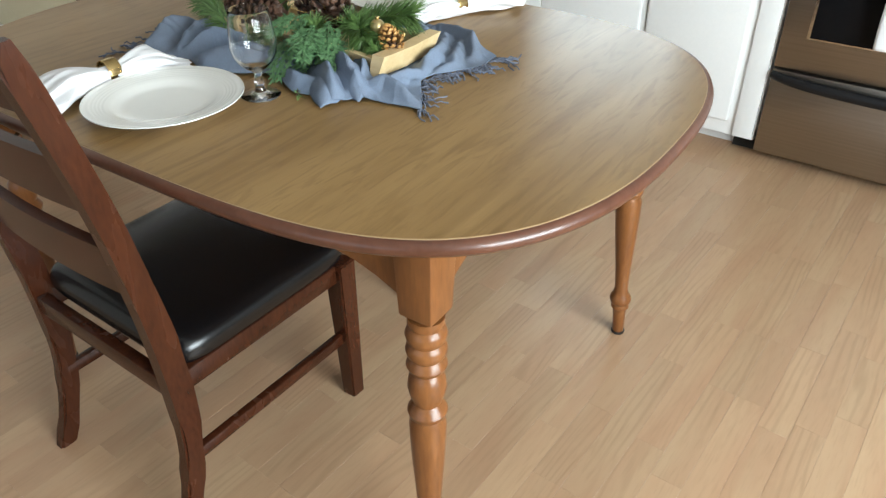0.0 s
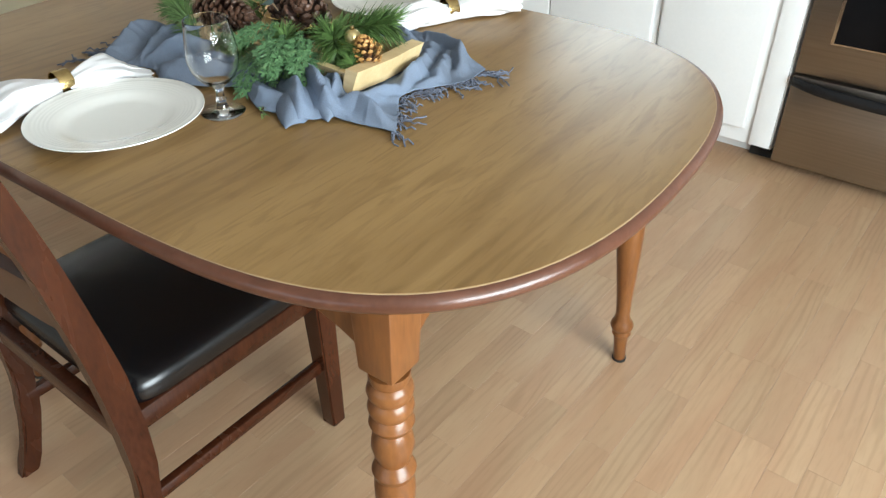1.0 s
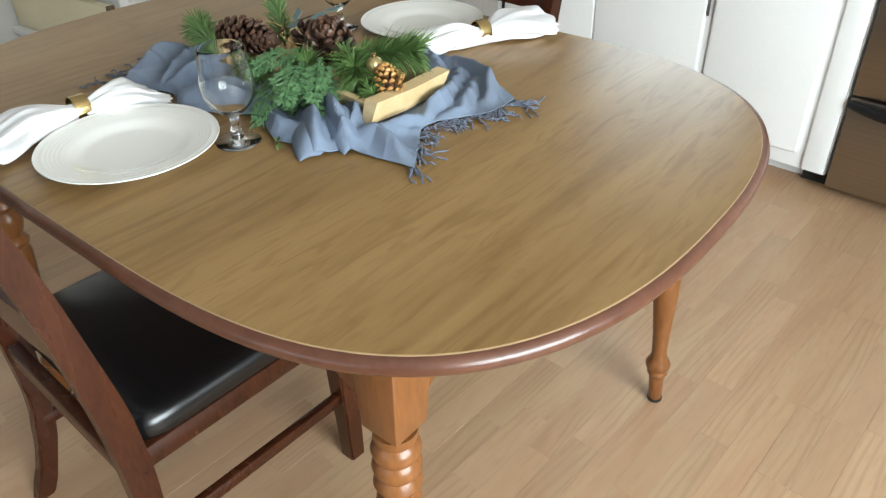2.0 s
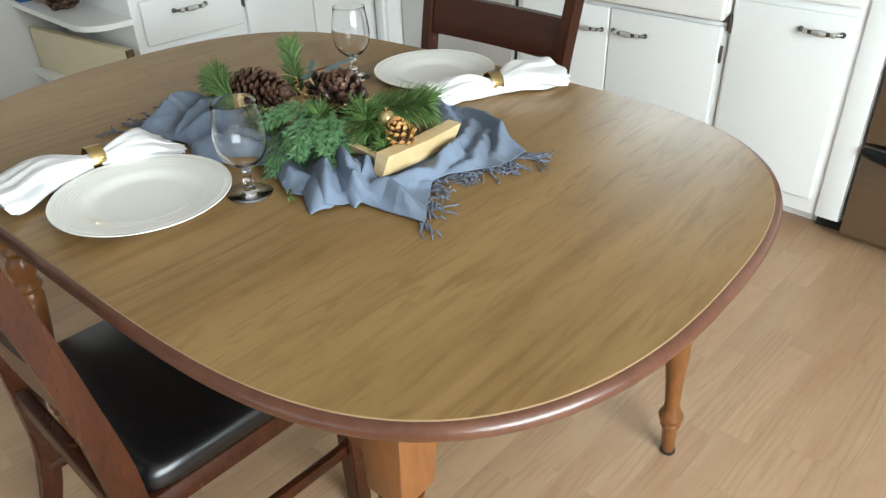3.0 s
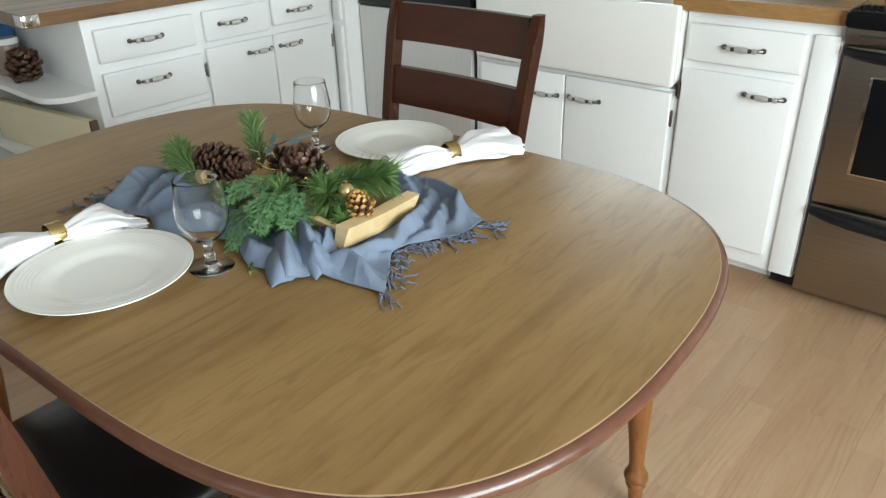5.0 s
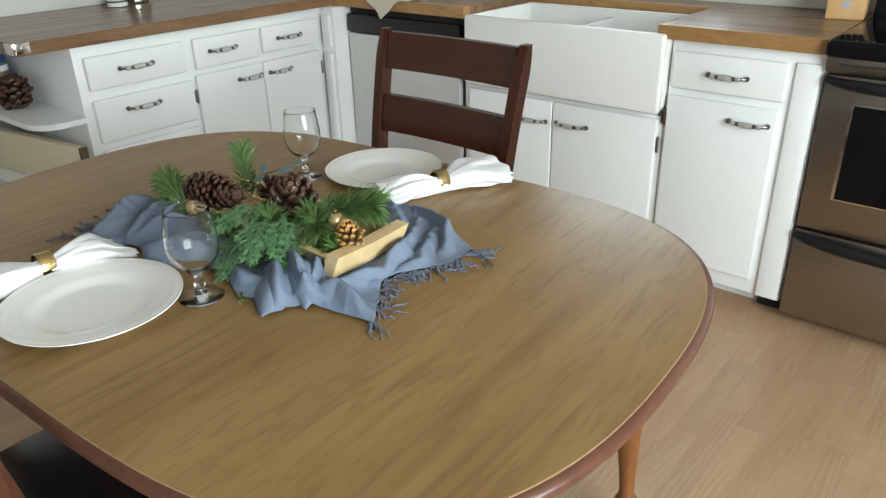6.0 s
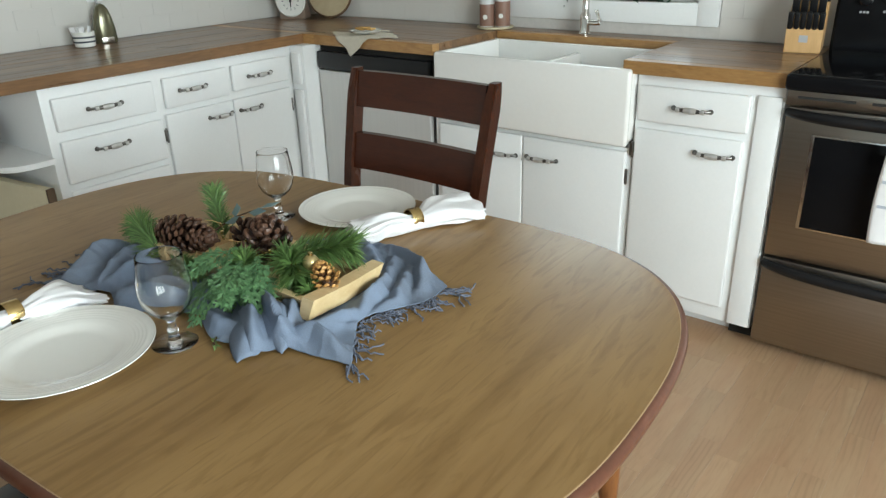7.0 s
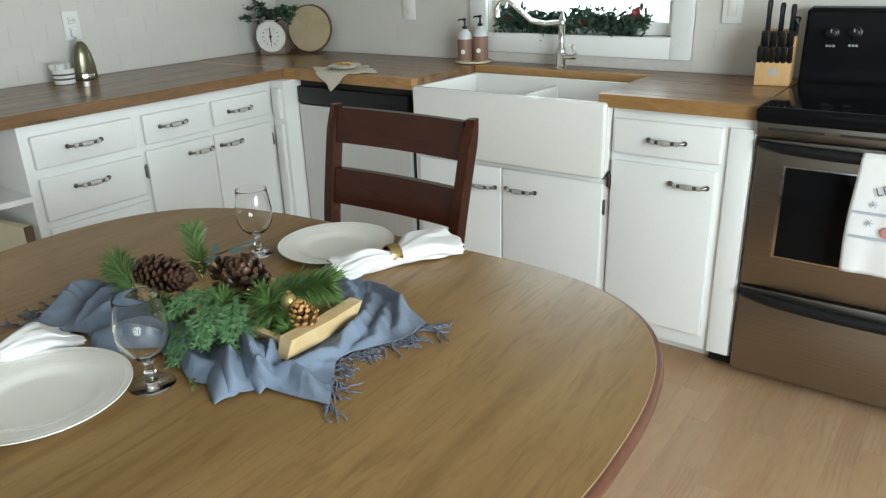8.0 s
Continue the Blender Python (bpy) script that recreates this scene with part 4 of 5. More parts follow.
def scarf_point(u, v):
    nx_, fx_ = NEAR[0][0] + (NEAR[-1][0] - NEAR[0][0]) * u, FAR[0][0] + (FAR[-1][0] - FAR[0][0]) * u
    ny_, fy_ = curve_table(NEAR, nx_), curve_table(FAR, fx_)
    ly = NEAR[0][1] + (FAR[0][1] - NEAR[0][1]) * v
    ry = NEAR[-1][1] + (FAR[-1][1] - NEAR[-1][1]) * v
    x = nx_ * (1 - v) + fx_ * v + (curve_table(LEFT, v) - NEAR[0][0] * (1 - v) - FAR[0][0] * v) * (1 - u) + (curve_table(RIGHT, v) - NEAR[-1][0] * (1 - v) - FAR[-1][0] * v) * u
    y = ny_ * (1 - v) + fy_ * v + (ly - NEAR[0][1] * (1 - v) - FAR[0][1] * v) * (1 - u) + (ry - NEAR[-1][1] * (1 - v) - FAR[-1][1] * v) * u
    n1 = noise.noise(Vector((x * 9, y * 9, 3.3)))
    n2 = noise.noise(Vector((x * 26 + n1, y * 26, 8.1)))
    n3 = noise.noise(Vector((x * 60, y * 60, 1.7)))
    h = fold_height(x + 0.006 * n2, y + 0.006 * n1) + 0.006 * max(0.0, n1 + 0.3) + 0.006 * (1 - abs(n2)) ** 4 * (0.6 + 0.8 * abs(n1)) + 0.0014 * n3
    q = tray_m.inverted() @ Vector((x, y, 0))
    under = max(0.0, min(1.0, (0.205 - abs(q.x)) / 0.022)) * max(0.0, min(1.0, (0.076 - abs(q.y)) / 0.02))
    edge = min(1.0, 0.25 + 14 * u, 0.25 + 14 * (1 - u), 0.3 + 18 * v, 0.3 + 18 * (1 - v))
    h = max(0.0, h) * edge
    h = h * (1 - under) + min(h, 0.008) * under
    return x, y, TZ + 0.0025 + h


scarf = thing("scarf", ID, "rumpled blue-grey cotton scarf with knotted fringe", "scarf")
bm = bmesh.new()
NU, NV = 300, 190
grid = [[bm.verts.new(scarf_point(i / NU, j / NV)) for j in range(NV + 1)] for i in range(NU + 1)]
for i in range(NU):
    for j in range(NV):
        bm.faces.new((grid[i][j], grid[i + 1][j], grid[i + 1][j + 1], grid[i][j + 1]))
cloth = part("cloth", bm, M_SCARF, scarf)
sol = cloth.modifiers.new("thickness", "SOLIDIFY")
sol.thickness, sol.offset = 0.0018, 1.0
for (ax, ay), (bx_, by), w0, w1, h0, h1 in (((-0.312, 1.452), (-0.198, 1.377), 0.016, 0.034, 0.022, 0.036), ((-0.305, 1.474), (-0.172, 1.428), 0.014, 0.030, 0.030, 0.050)):
    bm = bmesh.new()
    d = Vector((bx_ - ax, by - ay, 0))
    across = Vector((-d.y, d.x, 0)).normalized()
    rows = []
    for i in range(29):
        f = i / 28
        drop = max(0.0, (f - 0.45) / 0.55)
        w, h = (w0 + (w1 - w0) * f ** 0.7) * (1 - 0.35 * drop ** 2), (h0 + (h1 - h0) * f) * (1 - 0.93 * drop ** 2.2)
        row = []
        for k in range(25):
            t = math.pi * k / 24
            wob = 0.003 * math.sin(7 * f + 2.5 * t) + 0.0025 * noise.noise(Vector((f * 6, t * 2, ax * 40)))
            p = Vector((ax, ay, 0)) + d * (f + 0.10 * f * math.cos(t)) + across * (w * -math.cos(t) + 0.35 * w * math.sin(t))
            row.append(bm.verts.new((p.x, p.y, TZ + 0.004 + (h + wob) * math.sin(t) ** 0.75 * (1 - 0.25 * (1 - f)))))
        rows.append(row)
    for r0, r1 in zip(rows, rows[1:]):
        for k in range(24):
            bm.faces.new((r0[k], r1[k], r1[k + 1], r0[k + 1]))
    fold = part("fold", bm, M_SCARF, scarf, "looped fold of the cloth")
    sol = fold.modifiers.new("thickness", "SOLIDIFY")
    sol.thickness, sol.offset = 0.0018, 0.0
rnd = random.Random(11)
for end in (0, 1):
    for k in range(24 if end else 11):
        v = (k + 0.5) / (24 if end else 11)
        x, y, z = scarf_point(end, v)
        d = Vector((1 if end else -1, rnd.gauss(0, 0.55), 0)).normalized()
        if end and v < 0.12:
            d = Vector((0.75, -0.7, 0)).normalized()
        if end and v > 0.92:
            d = Vector((1, 0.2, 0)).normalized()
        ln = rnd.uniform(0.026, 0.056)
        if end and v > 0.95:
            ln = 0.075
        bm = bmesh.new()
        for strand in range(3):
            pts, p, dd = [], Vector((x, y, z - 0.001)), d.copy()
            for i in range(9):
                f = i / 8
                pts.append(Vector((p.x, p.y, max(TZ + 0.0016, z - 0.004 - (z - TZ) * f * 1.3) + (0.004 * math.sin(f * 9 + k + strand) ** 2 if 0 < i < 8 else 0))))
                dd = (Matrix.Rotation(rnd.gauss(0, 0.35), 4, "Z") @ dd).normalized()
                p = p + dd * ln / 8
            tube(bm, pts, 0.00135, 5)
        part("tassel", bm, M_FRINGE, scarf)

tray = thing("wooden_tray", tray_m, "pale rough wooden tray holding the centrepiece", "tray")
bm = bmesh.new()
L, W, HT = 0.176, 0.078, 0.041
for sy in (-1, 1):
    secs = []
    for i in range(13):
        x = -L + 2 * L * i / 12
        dip = 0.004 * math.cos(x * 9)
        y0, y1 = sy * (W - 0.02), sy * W
        secs.append([(x, y0 - sy * 0.012, 0.0), (x, y0, 0.0), (x, y1, HT - 0.006 + dip), (x, y1 - sy * 0.012, HT - 0.006 + dip)])
    part("side_board", loft(bmesh.new(), secs), M_TRAY, tray)
for sx in (-1, 1):
    secs = []
    for i in range(11):
        y = -W - 0.003 + (2 * W + 0.006) * i / 10
        t = abs(y) / W
        low = 0.004 * t
        x0 = sx * (L - 0.012)
        secs.append([(x0, y, low), (x0 + sx * 0.02, y, low), (x0 + sx * 0.038, y, HT + 0.003 * t), (x0 + sx * 0.012, y, HT + 0.003 * t)])
    bm = loft(bmesh.new(), secs)
    bmesh.ops.bevel(bm, geom=[e for e in bm.edges if e.calc_face_angle(0) > 0.9], offset=0.002, segments=2, affect="EDGES")
    part("end_board", bm, M_TRAY, tray)
part("bottom_board", bx(-L, L, -W + 0.012, W - 0.012, 0.0005, 0.009), M_TRAY, tray)

big = Matrix.Translation((-0.592, 1.497, 0.826)) @ Matrix.Rotation(radians(8), 4, "Z") @ Matrix.Rotation(radians(88), 4, "Y")
pinecone(big, 0.152, 0.036, 150, 5, "large closed brown pinecone lying in the tray", None, 0.95, "pinecones in the tray")
pinecone(Matrix.Translation((-0.378, 1.575, 0.80)) @ Matrix.Rotation(radians(20), 4, "X") @ Matrix.Rotation(radians(12), 4, "Y"), 0.07, 0.047, 58, 6, "open dark brown pinecone in the tray", None, 0.85, "pinecones in the tray")
pinecone(Matrix.Translation((-0.455, 1.575, 0.80)) @ Matrix.Rotation(radians(35), 4, "Y"), 0.06, 0.034, 44, 8, "small dark pinecone among the greens", None, 0.8, "pinecones in the tray")
pinecone(Matrix.Translation((-0.188, 1.533, 0.793)) @ Matrix.Rotation(radians(-25), 4, "Y"), 0.06, 0.023, 70, 9, "small gilded pinecone at the tray's end", (M_GOLDCONE, M_GOLDTIP), 0.9, "pinecones in the tray")

ball = thing("bauble", pose(-0.232, 1.535, 0.838), "small matte gold bauble among the sprigs", "bauble")
part("ball", lathe(bmesh.new(), [(0.0002, -0.0135)] + [(0.0135 * math.sin(a), -0.0135 * math.cos(a)) for a in [math.pi * i / 16 for i in range(1, 16)]] + [(0.0002, 0.0135)], 24), mat("matte_gold", (0.62, 0.50, 0.24), 0.3, 0.85), ball)
part("cap", lathe(bmesh.new(), [(0.004, 0.0125), (0.004, 0.017), (0.003, 0.018)], 12), M_BRASS, ball)

V = Vector
pine_sprig([(-0.53, 1.585, 0.79), (-0.555, 1.60, 0.82), (-0.575, 1.61, 0.845), (-0.585, 1.615, 0.865)], 420, 0.042, 21, "upright bright green pine sprig in the tray", None, 0.75, 0.9)
pine_sprig([(-0.555, 1.47, 0.79), (-0.60, 1.475, 0.812), (-0.635, 1.485, 0.82), (-0.66, 1.495, 0.822)], 520, 0.05, 22, "olive pine sprig at the tray's end", None, 0.85, 0.7)
pine_sprig([(-0.315, 1.545, 0.815), (-0.285, 1.532, 0.832), (-0.262, 1.52, 0.832), (-0.246, 1.512, 0.82)], 560, 0.052, 23, "long-needled green pine tuft in the tray", None, 0.9, 0.6)
pine_sprig([(-0.31, 1.56, 0.82), (-0.275, 1.58, 0.832), (-0.245, 1.60, 0.838), (-0.225, 1.615, 0.838)], 560, 0.055, 24, "long-needled pine sprig reaching over the tray", None, 0.8, 0.75)
pine_sprig([(-0.40, 1.52, 0.80), (-0.37, 1.50, 0.815), (-0.34, 1.49, 0.825)], 380, 0.045, 25, "dark green pine tuft under the cones", None, 1.0, 0.6)
pine_sprig([(-0.50, 1.46, 0.795), (-0.46, 1.457, 0.803), (-0.42, 1.455, 0.806)], 320, 0.034, 26, "short pine tuft along the tray's edge", None, 1.0, 0.6)
pine_sprig([(-0.27, 1.53, 0.79), (-0.235, 1.52, 0.80), (-0.21, 1.51, 0.803)], 300, 0.035, 27, "green pine tuft below the bauble", None, 1.0, 0.5)
pine_sprig([(-0.47, 1.565, 0.79), (-0.43, 1.57, 0.80), (-0.40, 1.575, 0.80)], 300, 0.035, 28, "green pine tuft behind the cones", None, 1.0, 0.5)
pine_sprig([(-0.285, 1.385, 0.7605), (-0.275, 1.37, 0.762), (-0.265, 1.36, 0.7605)], 14, 0.02, 29, "loose olive needles lying beside the goblet", None, 0.7, 0.8, "")
ced = thing("cedar_sprig", ID, "feathery green cedar sprig hanging over the tray", "greenery", "evergreen sprigs in the tray")
rnd = random.Random(52)
sprays = []
for k in range(10):
    f = (k + 0.5) / 10
    base_ = (-0.368 + 0.07 * f, 1.505 - 0.03 * rnd.random(), 0.822 + 0.028 * rnd.random())
    ang = radians(-84 + 34 * f + rnd.uniform(-16, 16))
    sprays.append((base_, (math.cos(ang), math.sin(ang), rnd.uniform(-0.5, 0.2)), rnd.uniform(0.08, 0.118)))
for k, (b, d, ln) in enumerate(sprays):
    bm = bmesh.new()
    frond(bm, V(b), V(d), V((rnd.uniform(-0.1, 0.5), rnd.uniform(-0.7, -0.2), 0.8)), ln, 40 + k)
    part("frond", bm, M_CEDAR, ced, smooth=False)
euc = thing("leaf_sprig", pose(-0.05, -0.04, -0.002), "dusty blue-green leaf sprig behind the cones", "greenery", "evergreen sprigs in the tray")
part("stem", tube(bmesh.new(), [(-0.47, 1.60, 0.82), (-0.455, 1.64, 0.838), (-0.43, 1.68, 0.848)], 0.0015, 6), M_TWIG, euc)
for i, (p, d) in enumerate((((-0.462, 1.62, 0.83), (0.7, 0.5, 0.3)), ((-0.455, 1.64, 0.838), (-0.6, 0.6, 0.3)), ((-0.44, 1.66, 0.843), (0.9, 0.25, 0.2)), ((-0.43, 1.68, 0.848), (0.3, 0.9, 0.1)))):
    bm = bmesh.new()
    leaflet(bm, V(p), V(d).normalized(), V((-0.2, -0.5, 0.8)), 0.04, 0.011, 0.0005)
    part("leaf", bm, M_EUCA, euc, smooth=False)

lights = thing("light_string", ID, "copper wire string with tiny pale bulbs", "string lights")
rnd = random.Random(4)
pts = []
for i in range(60):
    f = i / 59
    pts.append(V((-0.50 + 0.32 * f, 1.53 + 0.018 * math.sin(f * 21), 0.846 - 0.018 * f + 0.006 * math.sin(f * 33 + 1))))
part("wire", tube(bmesh.new(), pts, 0.0007, 5), M_BRASS, lights)
for i in range(4, 60, 5):
    part("bulb", lathe(bmesh.new(), [(0.0005, -0.004), (0.0022, -0.002), (0.0022, 0.002), (0.0005, 0.004)], 8, Matrix.Translation(pts[i])), M_BRASS, lights)


# ---- place settings ----
def plate(x, y, r, label):
    k = r / 0.13
    p = thing("dinner_plate", pose(x, y, TZ + 0.0004) @ Matrix.Scale(k, 4), label, "plate", "dinner plates")
    prof = [(0.0005, 0.0045), (0.062, 0.0045), (0.075, 0.0062), (0.083, 0.0105), (0.09, 0.0125)]
    for i in range(5):
        a = 0.094 + i * 0.0055
        prof += [(a, 0.0134 + i * 0.0011), (a + 0.002, 0.0140 + i * 0.0011), (a + 0.004, 0.0139 + i * 0.0011)]
    prof += [(0.126, 0.0185), (0.1295, 0.0198), (0.130, 0.0185), (0.126, 0.0162), (0.1, 0.0095), (0.08, 0.003), (0.076, 0.0), (0.07, 0.0), (0.068, 0.0022), (0.0005, 0.0022)]
    part("plate_body", lathe(bmesh.new(), prof, 96, None, False), M_CERAMIC, p)


plate(-0.424, 1.215, 0.130, "white ceramic dinner plate with ribbed rim")
plate(-0.479, 1.893, 0.126, "white ceramic dinner plate before the far chair")


def goblet(x, y, label, size=1.0):
    g = thing("water_goblet", pose(x, y, TZ + 0.0006) @ Matrix.Diagonal((0.9 * size, 0.9 * size, 0.96 * size, 1)), label, "goblet", "water goblets")
    outer = [(0.0004, 0.0), (0.036, 0.0), (0.0375, 0.0015), (0.036, 0.003), (0.022, 0.005), (0.011, 0.0088), (0.0075, 0.017), (0.0095, 0.0235), (0.0068, 0.029), (0.0062, 0.036), (0.0085, 0.043), (0.013, 0.0475), (0.022, 0.053), (0.033, 0.063),
             (0.0405, 0.077), (0.0432, 0.092), (0.0425, 0.108), (0.0398, 0.126), (0.0372, 0.142), (0.0362, 0.152)]
    inner = [(0.0352, 0.1525), (0.0348, 0.151), (0.0358, 0.142), (0.0384, 0.126), (0.0411, 0.108), (0.0417, 0.092), (0.039, 0.078), (0.0315, 0.065), (0.021, 0.0555), (0.010, 0.051), (0.0004, 0.0498)]
    part("bowl", lathe(bmesh.new(), [(0.0004, 0.0432)] + outer[10:] + inner, 64, None, False), M_GLASS, g)
    part("stem_and_foot", lathe(bmesh.new(), outer[:11] + [(0.0004, 0.0430)], 64, None, False), M_GLASS, g)


goblet(-0.327, 1.336, "clear stemmed water goblet beside the plate")
goblet(-0.608, 1.784, "clear stemmed water goblet near the far plate", 1.0)


def napkin(a, ring_at, b, seedv, label, wa, wb):
    """A cloth bundle pinched by a ring: from end a through ring_at to end b."""
    n = thing("napkin", ID, label, "napkin", "napkins in rings")
    a, b, c = V((*a, 0)), V((*b, 0)), V((*ring_at, 0))
    rnd = random.Random(seedv)
    ph = [rnd.uniform(0, 6.28) for _ in range(6)]
    la, lb = (c - a).length, (b - c).length
    secs = []
    for i in range(61):
        f = i / 60
        s = f * (la + lb)
        if s < la:
            p, e, w_end = a.lerp(c, s / la), 1 - s / la, wa
            d = (c - a).normalized()
        else:
            p, e, w_end = c.lerp(b, (s - la) / lb), (s - la) / lb, wb
            d = (b - c).normalized()
        side = V((-d.y, d.x, 0))
        e = max(0.0, e - 0.10) / 0.90
        w = 0.0165 + (w_end - 0.0165) * min(1, e * 1.45) ** 0.75
        h = 0.017 + 0.006 * math.sin(min(1, e * 1.2) * math.pi) - (0.009 if w_end < 0.045 else -0.002) * max(0, e - 0.65) / 0.35
        ring_pts = []
        for k in range(72):
            t = 2 * math.pi * k / 72
            nz = noise.noise(V((2.2 * math.cos(t) + ph[0], 2.2 * math.sin(t), f * 2.4 + ph[1])))
            nf = noise.noise(V((3.6 * math.cos(t) + ph[2], 3.6 * math.sin(t), f * 5.5)))
            pl = 1 + (0.08 + 0.22 * e) * nz + (0.10 + 0.10 * e) * nf + (0.05 + 0.13 * e) * (abs(math.sin(3.5 * t + ph[2] + 1.2 * nz)) ** 0.7 - 0.6)
            ragged = 0.010 * e ** 5 * math.sin(2 * t + ph[3]) + 0.007 * e ** 4 * nf
            y = w * math.cos(t) * pl
            z = h * (1 + math.sin(t) * pl)
            q = p + side * (y + 0.007 * math.sin(f * 9 + ph[5])) + d * (ragged * (1 if s >= la else -1))
            ring_pts.append((q.x, q.y, max(TZ + 0.0012, TZ + 0.001 + z)))
        secs.append(ring_pts)
    part("cloth", loft(bmesh.new(), secs), M_LINEN, n)
    ring = thing("napkin_ring", Matrix.Translation((c.x, c.y, TZ + 0.0232)) @ (b - a).to_track_quat("Z", "Y").to_matrix().to_4x4(), "polished brass napkin ring round the napkin", "napkin ring", "napkin rings")
    part("band", lathe(bmesh.new(), [(0.0205, -0.0115), (0.0222, -0.012), (0.0229, -0.0075), (0.0224, 0), (0.0229, 0.0075), (0.0222, 0.012), (0.0205, 0.0115)], 40, None, False), M_BRASS, ring)


napkin((-0.568, 1.342), (-0.583, 1.218), (-0.575, 1.06), 2, "white linen napkin gathered in a brass ring", 0.044, 0.056)
napkin((-0.368, 1.772), (-0.318, 1.89), (-0.282, 2.02), 3, "white linen napkin fanned out of a ring", 0.046, 0.066)


# ---- on the worktops ----
WZ = 0.911
block = thing("knife_block", pose(0.008, 3.505, WZ, 0, 0, 8), "pale maple knife block with black-handled knives", "knife block")
bm = bmesh.new()
loft(bm, [[(x, -0.02, 0), (x, 0.10, 0), (x, 0.115, 0.15), (x, 0.09, 0.175), (x, -0.02, 0.075)] for x in (-0.055, 0.055)])
bmesh.ops.bevel(bm, geom=list(bm.edges), offset=0.002, segments=2, affect="EDGES")
part("body", bm, M_MAPLE, block)
part("badge", bx(-0.013, 0.013, -0.0215, -0.0195, 0.034, 0.056), M_GREYMARK, block, "small grey metal badge")
tilt = Matrix.Rotation(radians(14), 4, "X")
for i in range(6):
    k = part("steak_knife", bx(-0.0082, 0.0082, -0.009, 0.009, 0, 0.062, bevel=0.004), M_BLACK, block, "black knife handle")
    k.matrix_basis = Matrix.Translation((-0.046 + i * 0.0184, -0.008, 0.068)) @ tilt
for i in range(4):
    k = part("knife", bx(-0.011, 0.011, -0.009, 0.009, 0, 0.055, bevel=0.004), M_BLACK, block, "black riveted knife handle")
    k.matrix_basis = Matrix.Translation((-0.040 + i * 0.026, 0.032, 0.118)) @ tilt
for i, (x, h) in enumerate(((-0.038, 0.115), (0.002, 0.105), (0.036, 0.10), (0.05, 0.06))):
    bm = bmesh.new()
    tube(bm, [(0, 0, 0), (0, 0.002, h * 0.3), (0, -0.002, h * 0.65), (0, 0.003, h * 0.9), (0, 0.006, h)], [0.010, 0.0115, 0.0105, 0.0125, 0.009], 10, 0.75)
    k = part("knife", bm, M_BLACK, block, "black riveted knife handle")
    k.matrix_basis = Matrix.Translation((x, 0.062, 0.155)) @ Matrix.Rotation(radians(8), 4, "X")

faucet = thing("faucet", pose(-0.825, 3.585, WZ) @ Matrix.Diagonal((1.15, 1.15, 1.0, 1)), "brushed nickel bridge faucet with side lever", "faucet")
part("body", lathe(bmesh.new(), [(0.021, 0), (0.021, 0.004), (0.017, 0.008), (0.0165, 0.05), (0.018, 0.054), (0.018, 0.075), (0.0125, 0.085), (0.0115, 0.16), (0.014, 0.165), (0.014, 0.19), (0.008, 0.2), (0.003, 0.225)], 24), M_CHROME, faucet)
part("spout", tube(bmesh.new(), [(0, 0, 0.18), (-0.05, -0.03, 0.175), (-0.09, -0.06, 0.19), (-0.125, -0.085, 0.235), (-0.155, -0.105, 0.27), (-0.18, -0.12, 0.262), (-0.19, -0.128, 0.235)], [0.011, 0.0105, 0.0095, 0.009, 0.0085, 0.009, 0.010], 14), M_CHROME, faucet)
part("spray_head", lathe(bmesh.new(), [(0.010, 0.03), (0.013, 0.015), (0.015, 0.0), (0.012, -0.002)], 18, pose(-0.19, -0.128, 0.207)), M_CHROME, faucet)
lev = part("lever", tube(bmesh.new(), [(0.012, 0, 0.048), (0.045, -0.004, 0.048), (0.062, -0.005, 0.052)], [0.012, 0.011, 0.012], 14), M_CHROME, faucet)
part("lever_tip", tube(bmesh.new(), [(0.058, -0.005, 0.05), (0.055, -0.012, 0.075), (0.048, -0.016, 0.098)], [0.006, 0.005, 0.007], 10), M_CHROME, lev)

stand = thing("soap_tray", pose(-1.265, 3.60, WZ), "round cream tray under the soap bottles", "tray")
part("dish", lathe(bmesh.new(), [(0.07, 0), (0.078, 0.003), (0.08, 0.010), (0.076, 0.0105), (0.07, 0.006), (0.001, 0.006)], 32), M_CREAM, stand)
for x, y, h in ((-1.298, 3.585, 0.10), (-1.235, 3.612, 0.112)):
    s = thing("soap_bottle", pose(x, y, WZ + 0.0068), "frosted soap bottle with taupe label and pump", "bottle", "soap bottles")
    part("bottle", lathe(bmesh.new(), [(0.030, 0), (0.032, 0.003), (0.032, h), (0.028, h + 0.018), (0.014, h + 0.03), (0.012, h + 0.036)], 24), M_FROST, s)
    part("label_band", lathe(bmesh.new(), [(0.0327, 0.004), (0.0329, 0.006), (0.0329, h - 0.008), (0.0327, h - 0.006)], 24, None, False), M_BROWNBOTTLE, s, "taupe label")
    part("label_dot", lathe(bmesh.new(), [(0.010, 0.0325), (0.010, 0.0345), (0.0005, 0.0346)], 16, Matrix.Translation((0, 0, h * 0.42)) @ Matrix.Rotation(radians(90), 4, "X") @ Matrix.Rotation(radians(20), 4, "Y")), M_CERAMIC, s, "small white round mark")
    part("pump", lathe(bmesh.new(), [(0.011, h + 0.034), (0.012, h + 0.046), (0.005, h + 0.048), (0.004, h + 0.07), (0.008, h + 0.071), (0.008, h + 0.08), (0.004, h + 0.082)], 14), M_BLACK, s, "black pump")
    part("nozzle", tube(bmesh.new(), [(0, 0, h + 0.076), (-0.015, -0.02, h + 0.076), (-0.018, -0.024, h + 0.07)], 0.0038, 8), M_BLACK, s)

